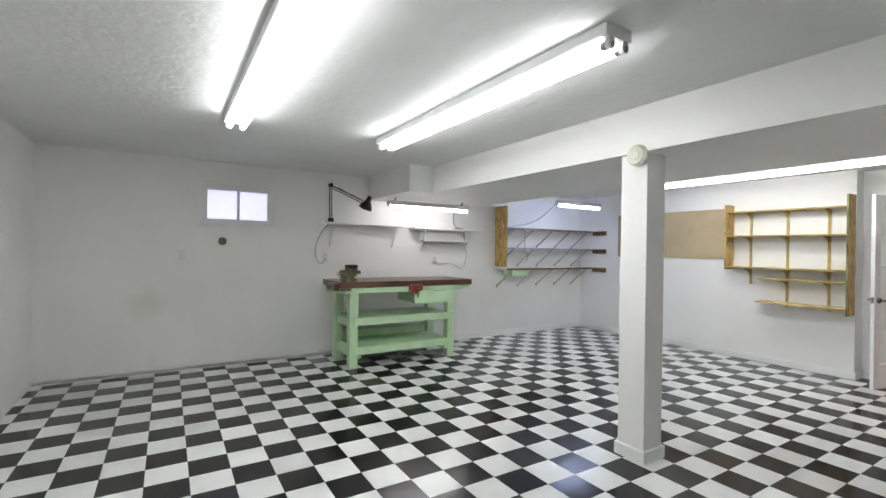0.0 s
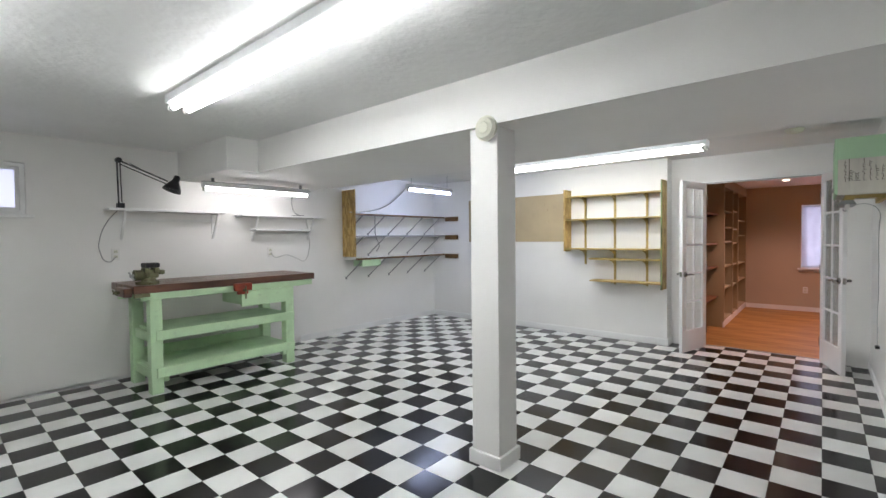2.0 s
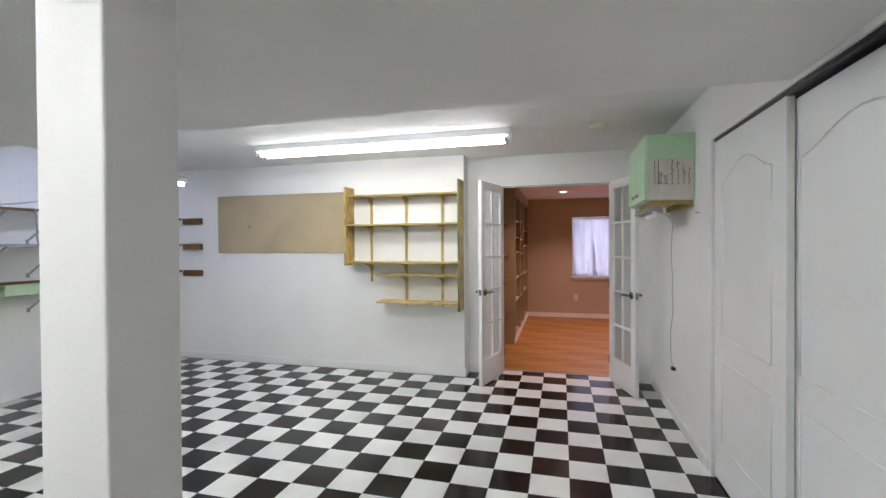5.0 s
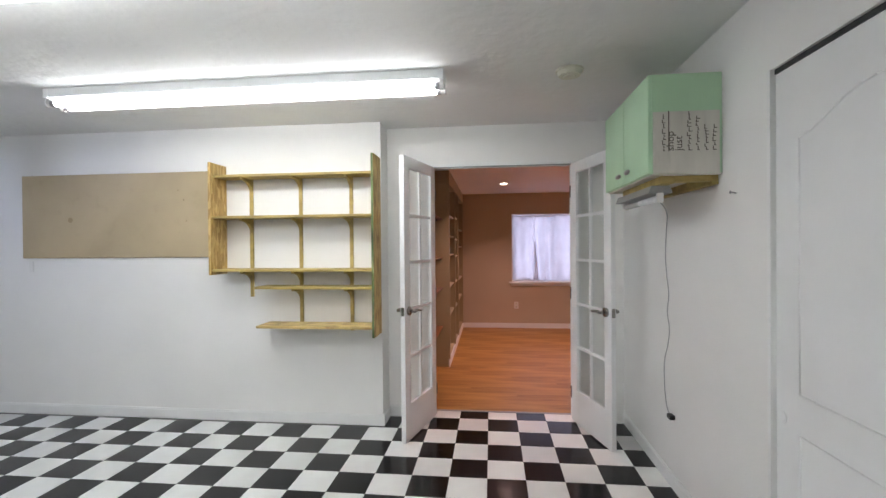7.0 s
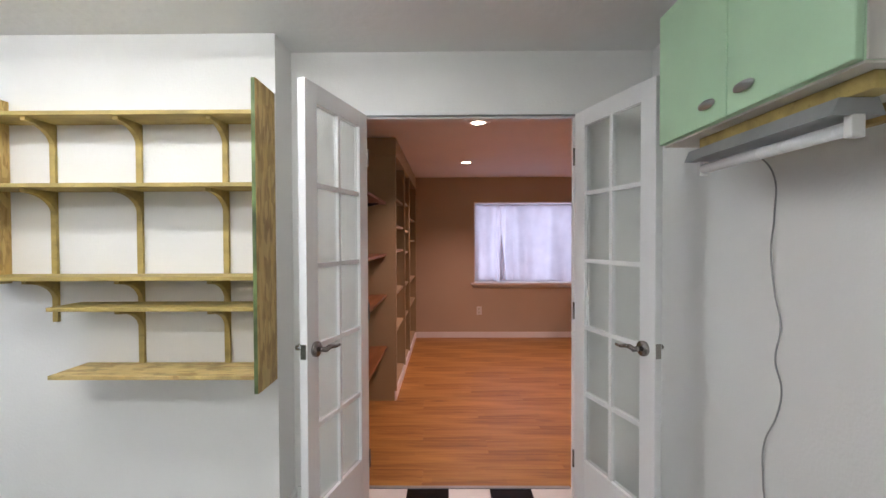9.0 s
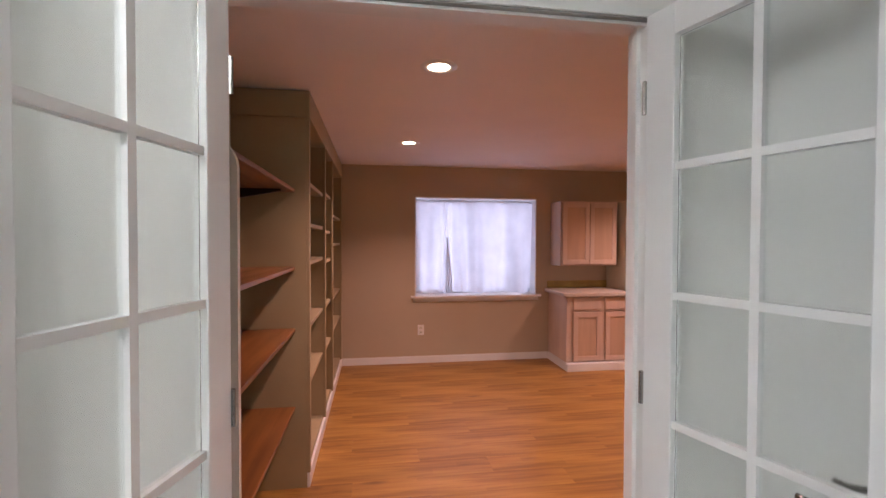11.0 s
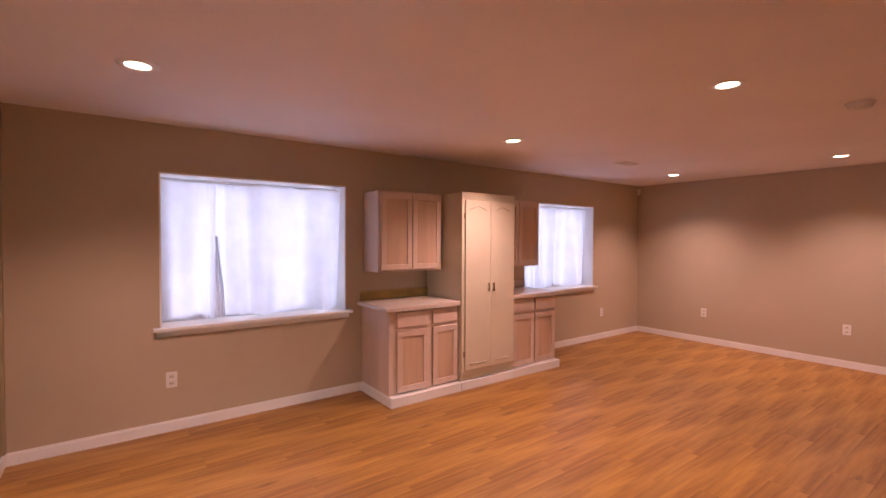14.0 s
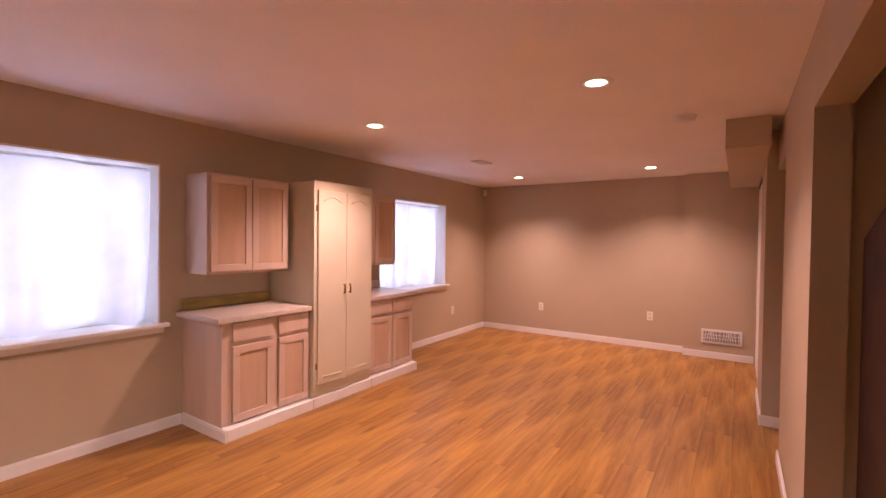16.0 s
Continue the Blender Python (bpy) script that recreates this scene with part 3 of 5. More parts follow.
# ---- workshop: doors ----
def french_leaf(hinge_y, side, end):
    """A leaf of ten panes in two columns; local x runs from the hinge to the latch, local y is the thickness."""
    wd, ht, th = 0.574, 2.02, 0.035
    ang = math.degrees(math.atan2(end[1] - hinge_y, end[0] - XD))
    ob = thing("french_door", XD + 0.0, hinge_y, 0.012, "white glazed french door leaf with ten panes, standing open", "door", "french doors", ang)
    st, top, bot, mid = 0.087, 0.080, 0.252, 0.020
    h = th / 2
    part("stile", box(0, st, -h, h, 0, ht, bevel=0.003), DOOR_WHITE, ob)
    part("stile", box(wd - st, wd, -h, h, 0, ht, bevel=0.003), DOOR_WHITE, ob)
    part("rail", box(st, wd - st, -h + 0.001, h - 0.001, 0, bot), DOOR_WHITE, ob)
    part("rail", box(st, wd - st, -h + 0.001, h - 0.001, ht - top, ht), DOOR_WHITE, ob)
    x0, x1, z0, z1 = st, wd - st, bot, ht - top
    xm = (x0 + x1) / 2
    part("muntin", box(xm - mid / 2, xm + mid / 2, -0.012, 0.012, z0, z1), DOOR_WHITE, ob)
    cell = (z1 - z0) / 5
    for k in range(1, 5):
        part("muntin", box(x0, x1, -0.0115, 0.0115, z0 + k * cell - mid / 2, z0 + k * cell + mid / 2), DOOR_WHITE, ob)
    for k in range(5):
        for a, b in ((x0, xm), (xm, x1)):
            pane = part("pane", box(a + 0.004, b - 0.004, -0.002, 0.002, z0 + k * cell + 0.004, z0 + (k + 1) * cell - 0.004), PANE, ob, "slightly milky glass pane")
            pane.visible_shadow = False
    for s in (-1, 1):
        lev = bmesh.new()
        zc, xc = 0.922, wd - 0.06
        rod(lev, (xc, s * h, zc), (xc, s * (h + 0.012), zc), 0.032, sides=18)
        rod(lev, (xc, s * (h + 0.01), zc), (xc, s * (h + 0.055), zc), 0.011, sides=10)
        for q in range(4):
            rod(lev, (xc - q * 0.028, s * (h + 0.05), zc + 0.006 * math.sin(q * 1.4)), (xc - (q + 1) * 0.028, s * (h + 0.05), zc + 0.006 * math.sin((q + 1) * 1.4)), 0.0105 - q * 0.0014, sides=8)
        part("lever_handle", lev, NICKEL, ob, "brushed nickel lever", True)
    part("latch_plate", box(wd - 0.001, wd + 0.003, -0.012, 0.012, 0.892, 0.952), NICKEL, ob)
    for z in (0.22, 1.0, 1.8):
        part("hinge", rod(bmesh.new(), (-0.004, side * h, z - 0.045), (-0.004, side * h, z + 0.045), 0.007, sides=8), NICKEL, ob)
    return ob


PANE = glass("milky_pane", 0.25, (0.93, 0.95, 0.94))
french_leaf(0.207, 1, (4.76, 0.348))
french_leaf(DOOR_Y0 - 0.0, -1, (4.76, -1.062))


def closet_panel(x0, x1, y, name, label, mat=None, z1=2.0):
    """A moulded two-panel sliding door whose upper panel ends in an arch."""
    w = x1 - x0
    ob = thing(name, x0, y, 0.012, label, "door", "sliding closet doors")
    part("slab", box(0, w, -0.016, 0.016, 0, z1, bevel=0.003), mat or DOOR_WHITE, ob)
    mo = bmesh.new()
    a, b = 0.13, w - 0.13
    rod(mo, (a, 0.016, 0.24), (b, 0.016, 0.24), 0.0042, sides=8)
    rod(mo, (a, 0.016, 0.24), (a, 0.016, 0.72), 0.0042, sides=8)
    rod(mo, (b, 0.016, 0.24), (b, 0.016, 0.72), 0.0042, sides=8)
    rod(mo, (a, 0.016, 0.72), (b, 0.016, 0.72), 0.0042, sides=8)
    part("lower_moulding", mo, mat or DOOR_WHITE, ob, smooth=True)
    mu = bmesh.new()
    rod(mu, (a, 0.016, 0.86), (b, 0.016, 0.86), 0.0042, sides=8)
    rod(mu, (a, 0.016, 0.86), (a, 0.016, 1.74), 0.0042, sides=8)
    rod(mu, (b, 0.016, 0.86), (b, 0.016, 1.74), 0.0042, sides=8)
    n = 12
    pts = [(a + (b - a) * i / n, 0.016, 1.74 + 0.10 * (math.sin(math.pi * i / n) ** 1.6)) for i in range(n + 1)]
    for p, q in zip(pts, pts[1:]):
        rod(mu, p, q, 0.0042, sides=8)
    part("upper_moulding", mu, mat or DOOR_WHITE, ob, smooth=True)
    return ob


front_door = closet_panel(2.555, 3.44, YS - 0.032, "closet_door", "white moulded sliding closet door, closed")
pull = bmesh.new()
rod(pull, (0.847, 0.016, 0.753), (0.847, 0.019, 0.753), 0.024, sides=20)
rod(pull, (0.847, 0.019, 0.753), (0.847, 0.0205, 0.753), 0.019, 0.016, sides=20)
part("finger_pull", pull, DOOR_WHITE, front_door, "small round white finger pull")
closet_panel(1.63, 2.65, YS - 0.068, "closet_door", "white moulded sliding closet door set behind its twin", z1=1.985)
rail = box(1.62, 3.455, YS - 0.115, YS - 0.012, 2.012, 2.03)
setting("closet_track", rail, BLACK, "dark sliding door track")
ct = bmesh.new()
bx(ct, 3.435, 3.455, YS - 0.12, YS + 0.004, 0, 2.03)
bx(ct, 1.62, 1.64, YS - 0.12, YS + 0.004, 0, 2.03)
setting("trim_closet", ct, TRIM, "white closet jamb")


# ---- workshop: window ----
def slider_window():
    x0, x1, z0, z1 = -1.18, -0.40, 1.645, 2.10
    ob = tagged(thing("window_1", x0, YN + 0.06, z0, "small white sliding basement window with frosted panes", "window"), kind="structure")
    w, h = x1 - x0, z1 - z0
    fr = bmesh.new()
    for a in ((0, w, 0, 0.035), (0, w, h - 0.035, h), (0, 0.035, 0.035, h - 0.035), (w - 0.035, w, 0.035, h - 0.035)):
        bx(fr, a[0], a[1], -0.03, 0.03, a[2], a[3])
    part("window_frame", fr, TRIM, ob)
    for k, (a, b) in enumerate(((0.035, w / 2 + 0.015), (w / 2 - 0.015, w - 0.035))):
        sh = bmesh.new()
        d = -0.012 if k == 0 else 0.010
        for q in ((a, b, 0.035, 0.06), (a, b, h - 0.06, h - 0.035), (a, a + 0.028, 0.06, h - 0.06), (b - 0.028, b, 0.06, h - 0.06)):
            bx(sh, q[0], q[1], d - 0.010, d + 0.010, q[2], q[3])
        part("sash", sh, TRIM, ob)
        pn = part("pane", box(a + 0.028, b - 0.028, d - 0.003, d + 0.003, 0.06, h - 0.06), FROST, ob, "frosted glass pane")
        pn.visible_shadow = False
    part("window_sill", box(-0.06, w + 0.05, -0.10, -0.03, -0.03, 0.0, bevel=0.005), TRIM, ob)


slider_window()
setting("window_well", box(-1.6, 0.0, 5.0, 5.05, 1.2, 2.6), WHITE_WALL, "pale window well")


# ---- workshop: bench wall ----
def workbench():
    ob = thing("workbench", 0.0, 0.0, 0.0, "mint green wooden workbench with a worn brown top and two shelves", "workbench")
    yf, yb = 3.74, 4.27
    for lx, ly in ((0.30, yf), (1.63, yf), (0.30, yb), (1.63, yb)):
        part("leg", box(lx, lx + 0.10, ly - 0.05, ly + 0.05, 0, 0.93, bevel=0.006), MINT, ob)
    for lx in (0.30, 1.63):
        part("end_rail", box(lx + 0.02, lx + 0.08, yf + 0.05, yb - 0.05, 0.83, 0.93), MINT, ob)
        part("end_rail", box(lx + 0.025, lx + 0.075, yf + 0.05, yb - 0.05, 0.46, 0.545), MINT, ob)
        part("end_rail", box(lx + 0.025, lx + 0.075, yf + 0.05, yb - 0.05, 0.12, 0.205), MINT, ob)
    part("apron", box(0.22, 1.82, yf - 0.075, yf - 0.05, 0.865, 0.93, bevel=0.003), MINT, ob)
    part("apron", box(0.22, 1.82, yb + 0.05, yb + 0.075, 0.83, 0.93, bevel=0.003), MINT, ob)
    for z in (0.545, 0.205):
        part("shelf", box(0.36, 1.67, yf - 0.02, yb + 0.03, z, z + 0.028), MINT, ob)
        part("shelf_lip", box(0.34, 1.72, yf - 0.078, yf - 0.052, z - 0.055, z + 0.035, bevel=0.004), MINT, ob)
    part("shelf_back", box(0.40, 1.63, yb - 0.0, yb + 0.02, 0.233, 0.33), MINT, ob)
    dr = part("drawer", box(1.13, 1.62, yf - 0.10, yf + 0.40, 0.72, 0.86, bevel=0.004), MINT, ob)
    part("drawer_front", box(1.10, 1.63, yf - 0.122, yf - 0.10, 0.71, 0.865, bevel=0.004), MINT, dr)
    for k in range(4):
        y0 = 3.655 + k * 0.172
        part("top_board", box(0.17, 1.985, y0, y0 + 0.169, 0.93, 1.0, bevel=0.006), BENCH_TOP, ob)
    part("end_block", box(1.80, 1.98, 3.70, 3.80, 0.865, 0.93, bevel=0.004), MINT, ob)
    fv = bmesh.new()
    bx(fv, 1.02, 1.20, yf - 0.155, yf - 0.105, 0.875, 0.955, bevel=0.012)
    bx(fv, 1.05, 1.16, yf - 0.15, yf - 0.11, 0.84, 0.88, bevel=0.010)
    part("front_vise", fv, RED_PAINT, ob, "worn red woodworking vise jaw")
    part("vise_screw", rod(bmesh.new(), (1.11, yf - 0.20, 0.885), (1.11, yf - 0.06, 0.885), 0.013), VISE_GREY, ob)
    part("vise_bar", rod(bmesh.new(), (1.11, yf - 0.195, 0.80), (1.11, yf - 0.195, 0.93), 0.007), VISE_GREY, ob)
    part("tail_vise", box(0.10, 0.168, 3.665, 3.93, 0.905, 0.985, bevel=0.010), BENCH_TOP, ob, "dark wooden end vise jaw")
    part("tail_screw", rod(bmesh.new(), (0.055, 3.79, 0.945), (0.10, 3.79, 0.945), 0.014), VISE_GREY, ob)
    part("tail_bar", rod(bmesh.new(), (0.066, 3.73, 0.93), (0.066, 3.85, 0.96), 0.007), VISE_GREY, ob)
    part("clamp_rail", box(0.17, 0.29, 3.63, 3.654, 0.90, 0.93), VISE_GREY, ob)
    for lx in (0.40, 1.585):
        part("leg_block", box(lx + 0.001, lx + 0.044, yf - 0.05, yf + 0.03, 0.10, 0.149, bevel=0.004), MINT, ob)
    return ob


workbench()


def bench_vise():
    """A swivel vise whose jaws open along x; a dark jaw block stands on an olive body."""
    ob = thing("bench_vise", 0.33, 3.80, 1.0, "old olive green iron bench vise bolted to the workbench", "vise")
    bm = bmesh.new()
    rod(bm, (0, 0, 0), (0, 0, 0.028), 0.085, 0.08, sides=22)
    rod(bm, (0, 0, 0.028), (0, 0, 0.06), 0.062, 0.052, sides=18)
    for a in range(3):
        c, q = math.cos(a * 2.09 + 0.5) * 0.088, math.sin(a * 2.09 + 0.5) * 0.088
        rod(bm, (c, q, 0), (c, q, 0.022), 0.018, sides=10)
    part("swivel_base", bm, VISE_GREY, ob)
    bm = bmesh.new()
    bx(bm, -0.02, 0.075, -0.042, 0.042, 0.055, 0.135, bevel=0.016)
    bx(bm, 0.03, 0.075, -0.06, 0.06, 0.10, 0.15, bevel=0.010)
    part("fixed_jaw", bm, VISE_GREY, ob)
    bm = bmesh.new()
    bx(bm, -0.11, -0.025, -0.040, 0.040, 0.050, 0.12, bevel=0.018)
    rod(bm, (-0.115, 0, 0.085), (-0.02, 0, 0.085), 0.050, 0.044, sides=16)
    bx(bm, -0.045, 0.0, -0.058, 0.058, 0.095, 0.15, bevel=0.010)
    part("sliding_jaw", bm, VISE_GREY, ob)
    part("jaw_cap", box(-0.045, 0.078, -0.062, 0.062, 0.151, 0.195, bevel=0.010), BLACK, ob, "dark iron jaw faces, closed")
    part("screw", rod(bmesh.new(), (-0.145, 0, 0.082), (-0.11, 0, 0.082), 0.016), STEEL, ob)
    part("handle", rod(bmesh.new(), (-0.135, -0.075, 0.05), (-0.135, 0.06, 0.11), 0.007), STEEL, ob)
    part("anvil", box(0.078, 0.125, -0.035, 0.035, 0.085, 0.125, bevel=0.008), VISE_GREY, ob)


bench_vise()


def bracket(ob, x, z, depth, drop, mat, name="bracket", r=0.006):
    """A bent metal shelf bracket against the north wall, under a shelf at height z."""
    bm = bmesh.new()
    bx(bm, x - 0.011, x + 0.011, YN - 0.006, YN - 0.001, z - drop, z)
    bx(bm, x - 0.011, x + 0.011, YN - depth, YN - 0.006, z - 0.006, z)
    bar(bm, (x, YN - depth + 0.01, z - 0.008), (x, YN - 0.008, z - drop + 0.01), 0.022, 0.012)
    part(name, bm, mat, ob)


sa = thing("wall_shelf", 0, 0, 0, "white painted shelf board on metal brackets above the workbench", "shelf", "bench wall shelves")
part("board", box(0.16, 1.27, YN - 0.20, YN, 1.695, 1.72, bevel=0.004), TRIM, sa)
part("batten", box(0.30, 1.18, YN - 0.02, YN, 1.60, 1.628), TRIM, sa)
for x in (0.30, 1.19):
    bracket(sa, x, 1.695, 0.18, 0.29, TRIM)
sb = thing("wall_shelf", 0, 0, 0, "white two-tier shelf on metal brackets beside the strip light", "shelf", "bench wall shelves")
part("board", box(1.45, 2.62, YN - 0.20, YN, 1.675, 1.70, bevel=0.004), TRIM, sb)
part("lower_board", box(1.64, 2.46, YN - 0.15, YN, 1.505, 1.528, bevel=0.004), TRIM, sb)
for x in (1.66, 2.44):
    bracket(sb, x, 1.675, 0.18, 0.30, TRIM)
part("clip_base", box(2.18, 2.32, YN - 0.13, YN - 0.05, 1.70, 1.712, bevel=0.003), BLACK, sb)


def desk_lamp():
    ob = thing("desk_lamp", 0.27, YN - 0.13, 1.72, "black swing-arm lamp clamped to the white shelf", "lamp")
    part("clamp", box(-0.03, 0.03, -0.04, 0.03, -0.001, 0.05, bevel=0.006), BLACK, ob)
    part("lower_arm", rod(rod(bmesh.new(), (-0.012, 0, 0.04), (-0.022, -0.01, 0.47), 0.0075), (0.014, 0, 0.06), (0.004, -0.01, 0.46), 0.0055), BLACK, ob)
    el = (-0.01, -0.01, 0.47)
    part("elbow", rod(bmesh.new(), (el[0], -0.035, el[2]), (el[0], 0.015, el[2]), 0.026), BLACK, ob)
    hd = (0.40, -0.14, 0.255)
    part("upper_arm", rod(rod(bmesh.new(), el, (hd[0] - 0.02, hd[1], hd[2] + 0.03), 0.0075), (el[0] + 0.01, el[1], el[2] - 0.035), (hd[0] - 0.03, hd[1], hd[2] - 0.0), 0.0055), BLACK, ob)
    for s in (0.35, 0.75):
        part("spring", rod(bmesh.new(), (el[0] + (hd[0] - el[0]) * s - 0.06, -0.01 - 0.13 * s, 0.47 - 0.215 * s + 0.05), (el[0] + (hd[0] - el[0]) * s + 0.03, -0.01 - 0.13 * s, 0.47 - 0.215 * s), 0.006), GREY_METAL, ob)
    sh = bmesh.new()
    n = 22
    prof = [(0.020, 0.12), (0.030, 0.11), (0.034, 0.06), (0.055, 0.03), (0.080, -0.02), (0.088, -0.05), (0.084, -0.05), (0.05, 0.025), (0.0, 0.04)]
    rows = [[sh.verts.new((r * math.cos(2 * math.pi * i / n), r * math.sin(2 * math.pi * i / n), z)) for i in range(n)] for r, z in prof]
    for a, b in zip(rows, rows[1:]):
        for i in range(n):
            sh.faces.new((a[i], a[(i + 1) % n], b[(i + 1) % n], b[i]))
    bmesh.ops.transform(sh, matrix=pose(hd[0] + 0.03, hd[1], hd[2] - 0.02, 0, 22, 0), verts=sh.verts[:])
    part("shade", sh, BLACK, ob, "black metal shade", True)


desk_lamp()
cable("lamp_cord", [(0.25, YN - 0.12, 1.70), (0.19, YN - 0.03, 1.60), (0.13, YN - 0.01, 1.45), (0.12, YN - 0.01, 1.30), (0.19, YN - 0.01, 1.19), (0.25, YN - 0.015, 1.24)], 0.0045, CORD, None, "grey lamp cord hanging to the outlet", "cord")
cable("extension_cord", [(2.42, YN - 0.015, 1.66), (2.46, YN - 0.012, 1.45), (2.46, YN - 0.012, 1.25), (2.38, YN - 0.012, 1.10), (2.27, YN - 0.012, 1.14), (2.12, YN - 0.012, 1.19), (1.95, YN - 0.012, 1.17), (1.90, YN - 0.015, 1.23)], 0.005, WHITE_CORD, None, "pale extension cord looped on the wall", "cord")


def outlet(x, y, z, turn, label="white duplex wall outlet"):
    ob = thing("wall_outlet", x, y, z, label, "outlet", "wall outlets", turn)
    part("cover_plate", box(-0.036, 0.036, -0.006, 0.0, -0.058, 0.058, bevel=0.002), PLASTIC, ob)
    for dz in (-0.025, 0.025):
        rc = part("receptacle", box(-0.017, 0.017, -0.008, -0.005, dz - 0.014, dz + 0.014, bevel=0.001), IVORY, ob)
        part("slot", box(-0.009, -0.006, -0.0085, -0.0078, dz - 0.006, dz + 0.006), BLACK, rc)
        part("slot", box(0.006, 0.009, -0.0085, -0.0078, dz - 0.006, dz + 0.006), BLACK, rc)
    return ob


for ox, oz in ((0.25, 1.265), (1.895, 1.235)):
    outlet(ox, YN, oz, 0)
one("blank_plate", box(-1.40, -1.33, YN - 0.005, YN, 1.22, 1.34, bevel=0.002), PLASTIC, "painted over blank wall plate", "plate")
kb = rod(rod(bmesh.new(), (-0.96, YN - 0.012, 1.447), (-0.96, YN, 1.447), 0.036, 0.045, sides=16), (-0.96, YN - 0.04, 1.447), (-0.96, YN - 0.012, 1.447), 0.02, 0.022, sides=12)
one("pipe_stub", kb, VISE_GREY, "capped pipe stub in the wall", "pipe", smooth=True)


# ---- workshop: strand-board shelves on the north wall ----
ns = thing("storage_shelf", 0, 0, 0, "three wall shelves with a strand-board end panel and steel struts", "shelf")
part("end_panel", box(3.035, 3.055, YN - 0.29, YN, 1.13, 2.10, bevel=0.002), OSB, ns, "coarse strand-board side")
for z in (1.755, 1.435, 1.105):
    part("board", box(3.055, XE - 0.002, YN - 0.28, YN, z - 0.018, z), TRIM, ns)
    part("edge_strip", box(3.055, XE - 0.04, YN - 0.288, YN - 0.281, z - 0.024, z + 0.003), DARK_WOOD if z < 1.2 or z > 1.7 else STRUT, ns, "dark board edge" if z < 1.2 or z > 1.7 else "pale metal edge")
    for k in range(5):
        x = 3.20 + k * 0.43
        part("strut", bar(bmesh.new(), (x, YN - 0.27, z - 0.02), (x - 0.11, YN - 0.006, z - 0.29), 0.024, 0.011), STRUT, ns)
        part("strut_foot", box(x - 0.125, x - 0.098, YN - 0.006, YN - 0.001, z - 0.315, z - 0.275), GREY_METAL, ns)
    part("end_cleat", box(XE - 0.035, XE - 0.001, 3.93, YN - 0.289, z - 0.075, z + 0.0, bevel=0.004), DARK_WOOD, ns, "dark wood cleat")
gb = thing("tray", 3.36, YN - 0.27, 0.985, "small mint green drawer hung under the lowest shelf", "drawer")
part("box", box(-0.17, 0.17, 0.012, 0.22, 0, 0.095, bevel=0.003), MINT, gb)
part("drawer_front", box(-0.18, 0.18, 0.0, 0.012, -0.004, 0.10, bevel=0.003), MINT, gb)
cable("hanging_cord", [(3.42, YN - 0.2, 1.755), (3.40, YN - 0.295, 1.74), (3.41, YN - 0.295, 1.62), (3.43, YN - 0.28, 1.45), (3.46, YN - 0.28, 1.37), (3.5, YN - 0.28, 1.28), (3.44, YN - 0.28, 1.2)], 0.007, CORD, None, "dark cord hanging from the storage shelves", "cord")

# ---- workshop: east wall ----
pb = thing("wall_panel", XE, 2.82, 1.665, "tan hardboard panel fixed to the wall", "panel")
part("sheet", box(-0.012, 0, -0.87, 0.87, -0.348, 0.348, bevel=0.002), PANEL_TAN, pb)
for k, (py, pz) in enumerate(((0.42, -0.03), (-0.60, 0.12), (-0.55, 0.20), (-0.62, -0.05))):
    part("mark", rod(bmesh.new(), (-0.0125, py, pz), (-0.011, py, pz), 0.022 if k == 0 else 0.006, sides=12), MARK, pb)
one("wall_plate", box(XE - 0.006, XE, 3.60, 3.64, 1.20, 1.29, bevel=0.002), PLASTIC, "small white plate under the panel", "plate")


def wood_shelves():
    ob = thing("shelf_unit", 0, 0, 0, "raw wood wall shelf with two strand-board sides and five boards", "shelf")
    xf = XE - 0.215
    part("side_panel", box(xf, XE - 0.001, 1.855, 1.875, 1.185, 2.045, bevel=0.002), OSB, ob, "coarse strand-board side")
    part("side_panel", box(xf, XE - 0.001, 0.588, 0.608, 0.722, 2.078, bevel=0.002), OSB, ob, "coarse strand-board side")
    part("edge_band", box(xf - 0.003, xf - 0.0005, 0.590, 0.606, 0.724, 2.076), GREEN_WOOD, ob, "old green painted edge")
    for z, y1, dp in ((1.952, 1.855, 0.18), (1.635, 1.855, 0.20), (1.228, 1.855, 0.20), (1.095, 1.52, 0.20), (0.803, 1.50, 0.22)):
        part("board", box(XE - dp, XE - 0.001, 0.608, y1, z - 0.018, z, bevel=0.002), OSB_FLAT if z < 1.0 else SHELF_WOOD, ob, "blotchy strand-board shelf" if z < 1.0 else "")
    for y, z0 in ((1.64, 1.0), (1.23, 0.74), (0.82, 0.74)):
        part("upright", box(XE - 0.016, XE - 0.001, y - 0.013, y + 0.013, z0, 1.932), SHELF_WOOD, ob)
        for z, dp in ((1.952, 0.16), (1.635, 0.17), (1.228, 0.17), (1.095, 0.17), (0.803, 0.17)):
            if y > 1.5 and z < 1.15:
                continue
            if z < 1.0:
                part("foot", box(XE - 0.15, XE - 0.03, y - 0.011, y + 0.011, z - 0.034, z - 0.0185, bevel=0.003), SHELF_WOOD, ob)
                continue
            c = bmesh.new()
            n = 7
            pts = [(XE - 0.016, z - 0.019), (XE - dp, z - 0.019), (XE - dp, z - 0.034)]
            pts += [(XE - 0.016 - (dp - 0.03) * (1 - math.sin(math.pi / 2 * i / n)), z - 0.036 - 0.09 * (1 - math.cos(math.pi / 2 * i / n))) for i in range(1, n + 1)]
            slab(c, pts, 1, y - 0.011, y + 0.011)
            part("bracket", c, SHELF_WOOD, ob)


wood_shelves()


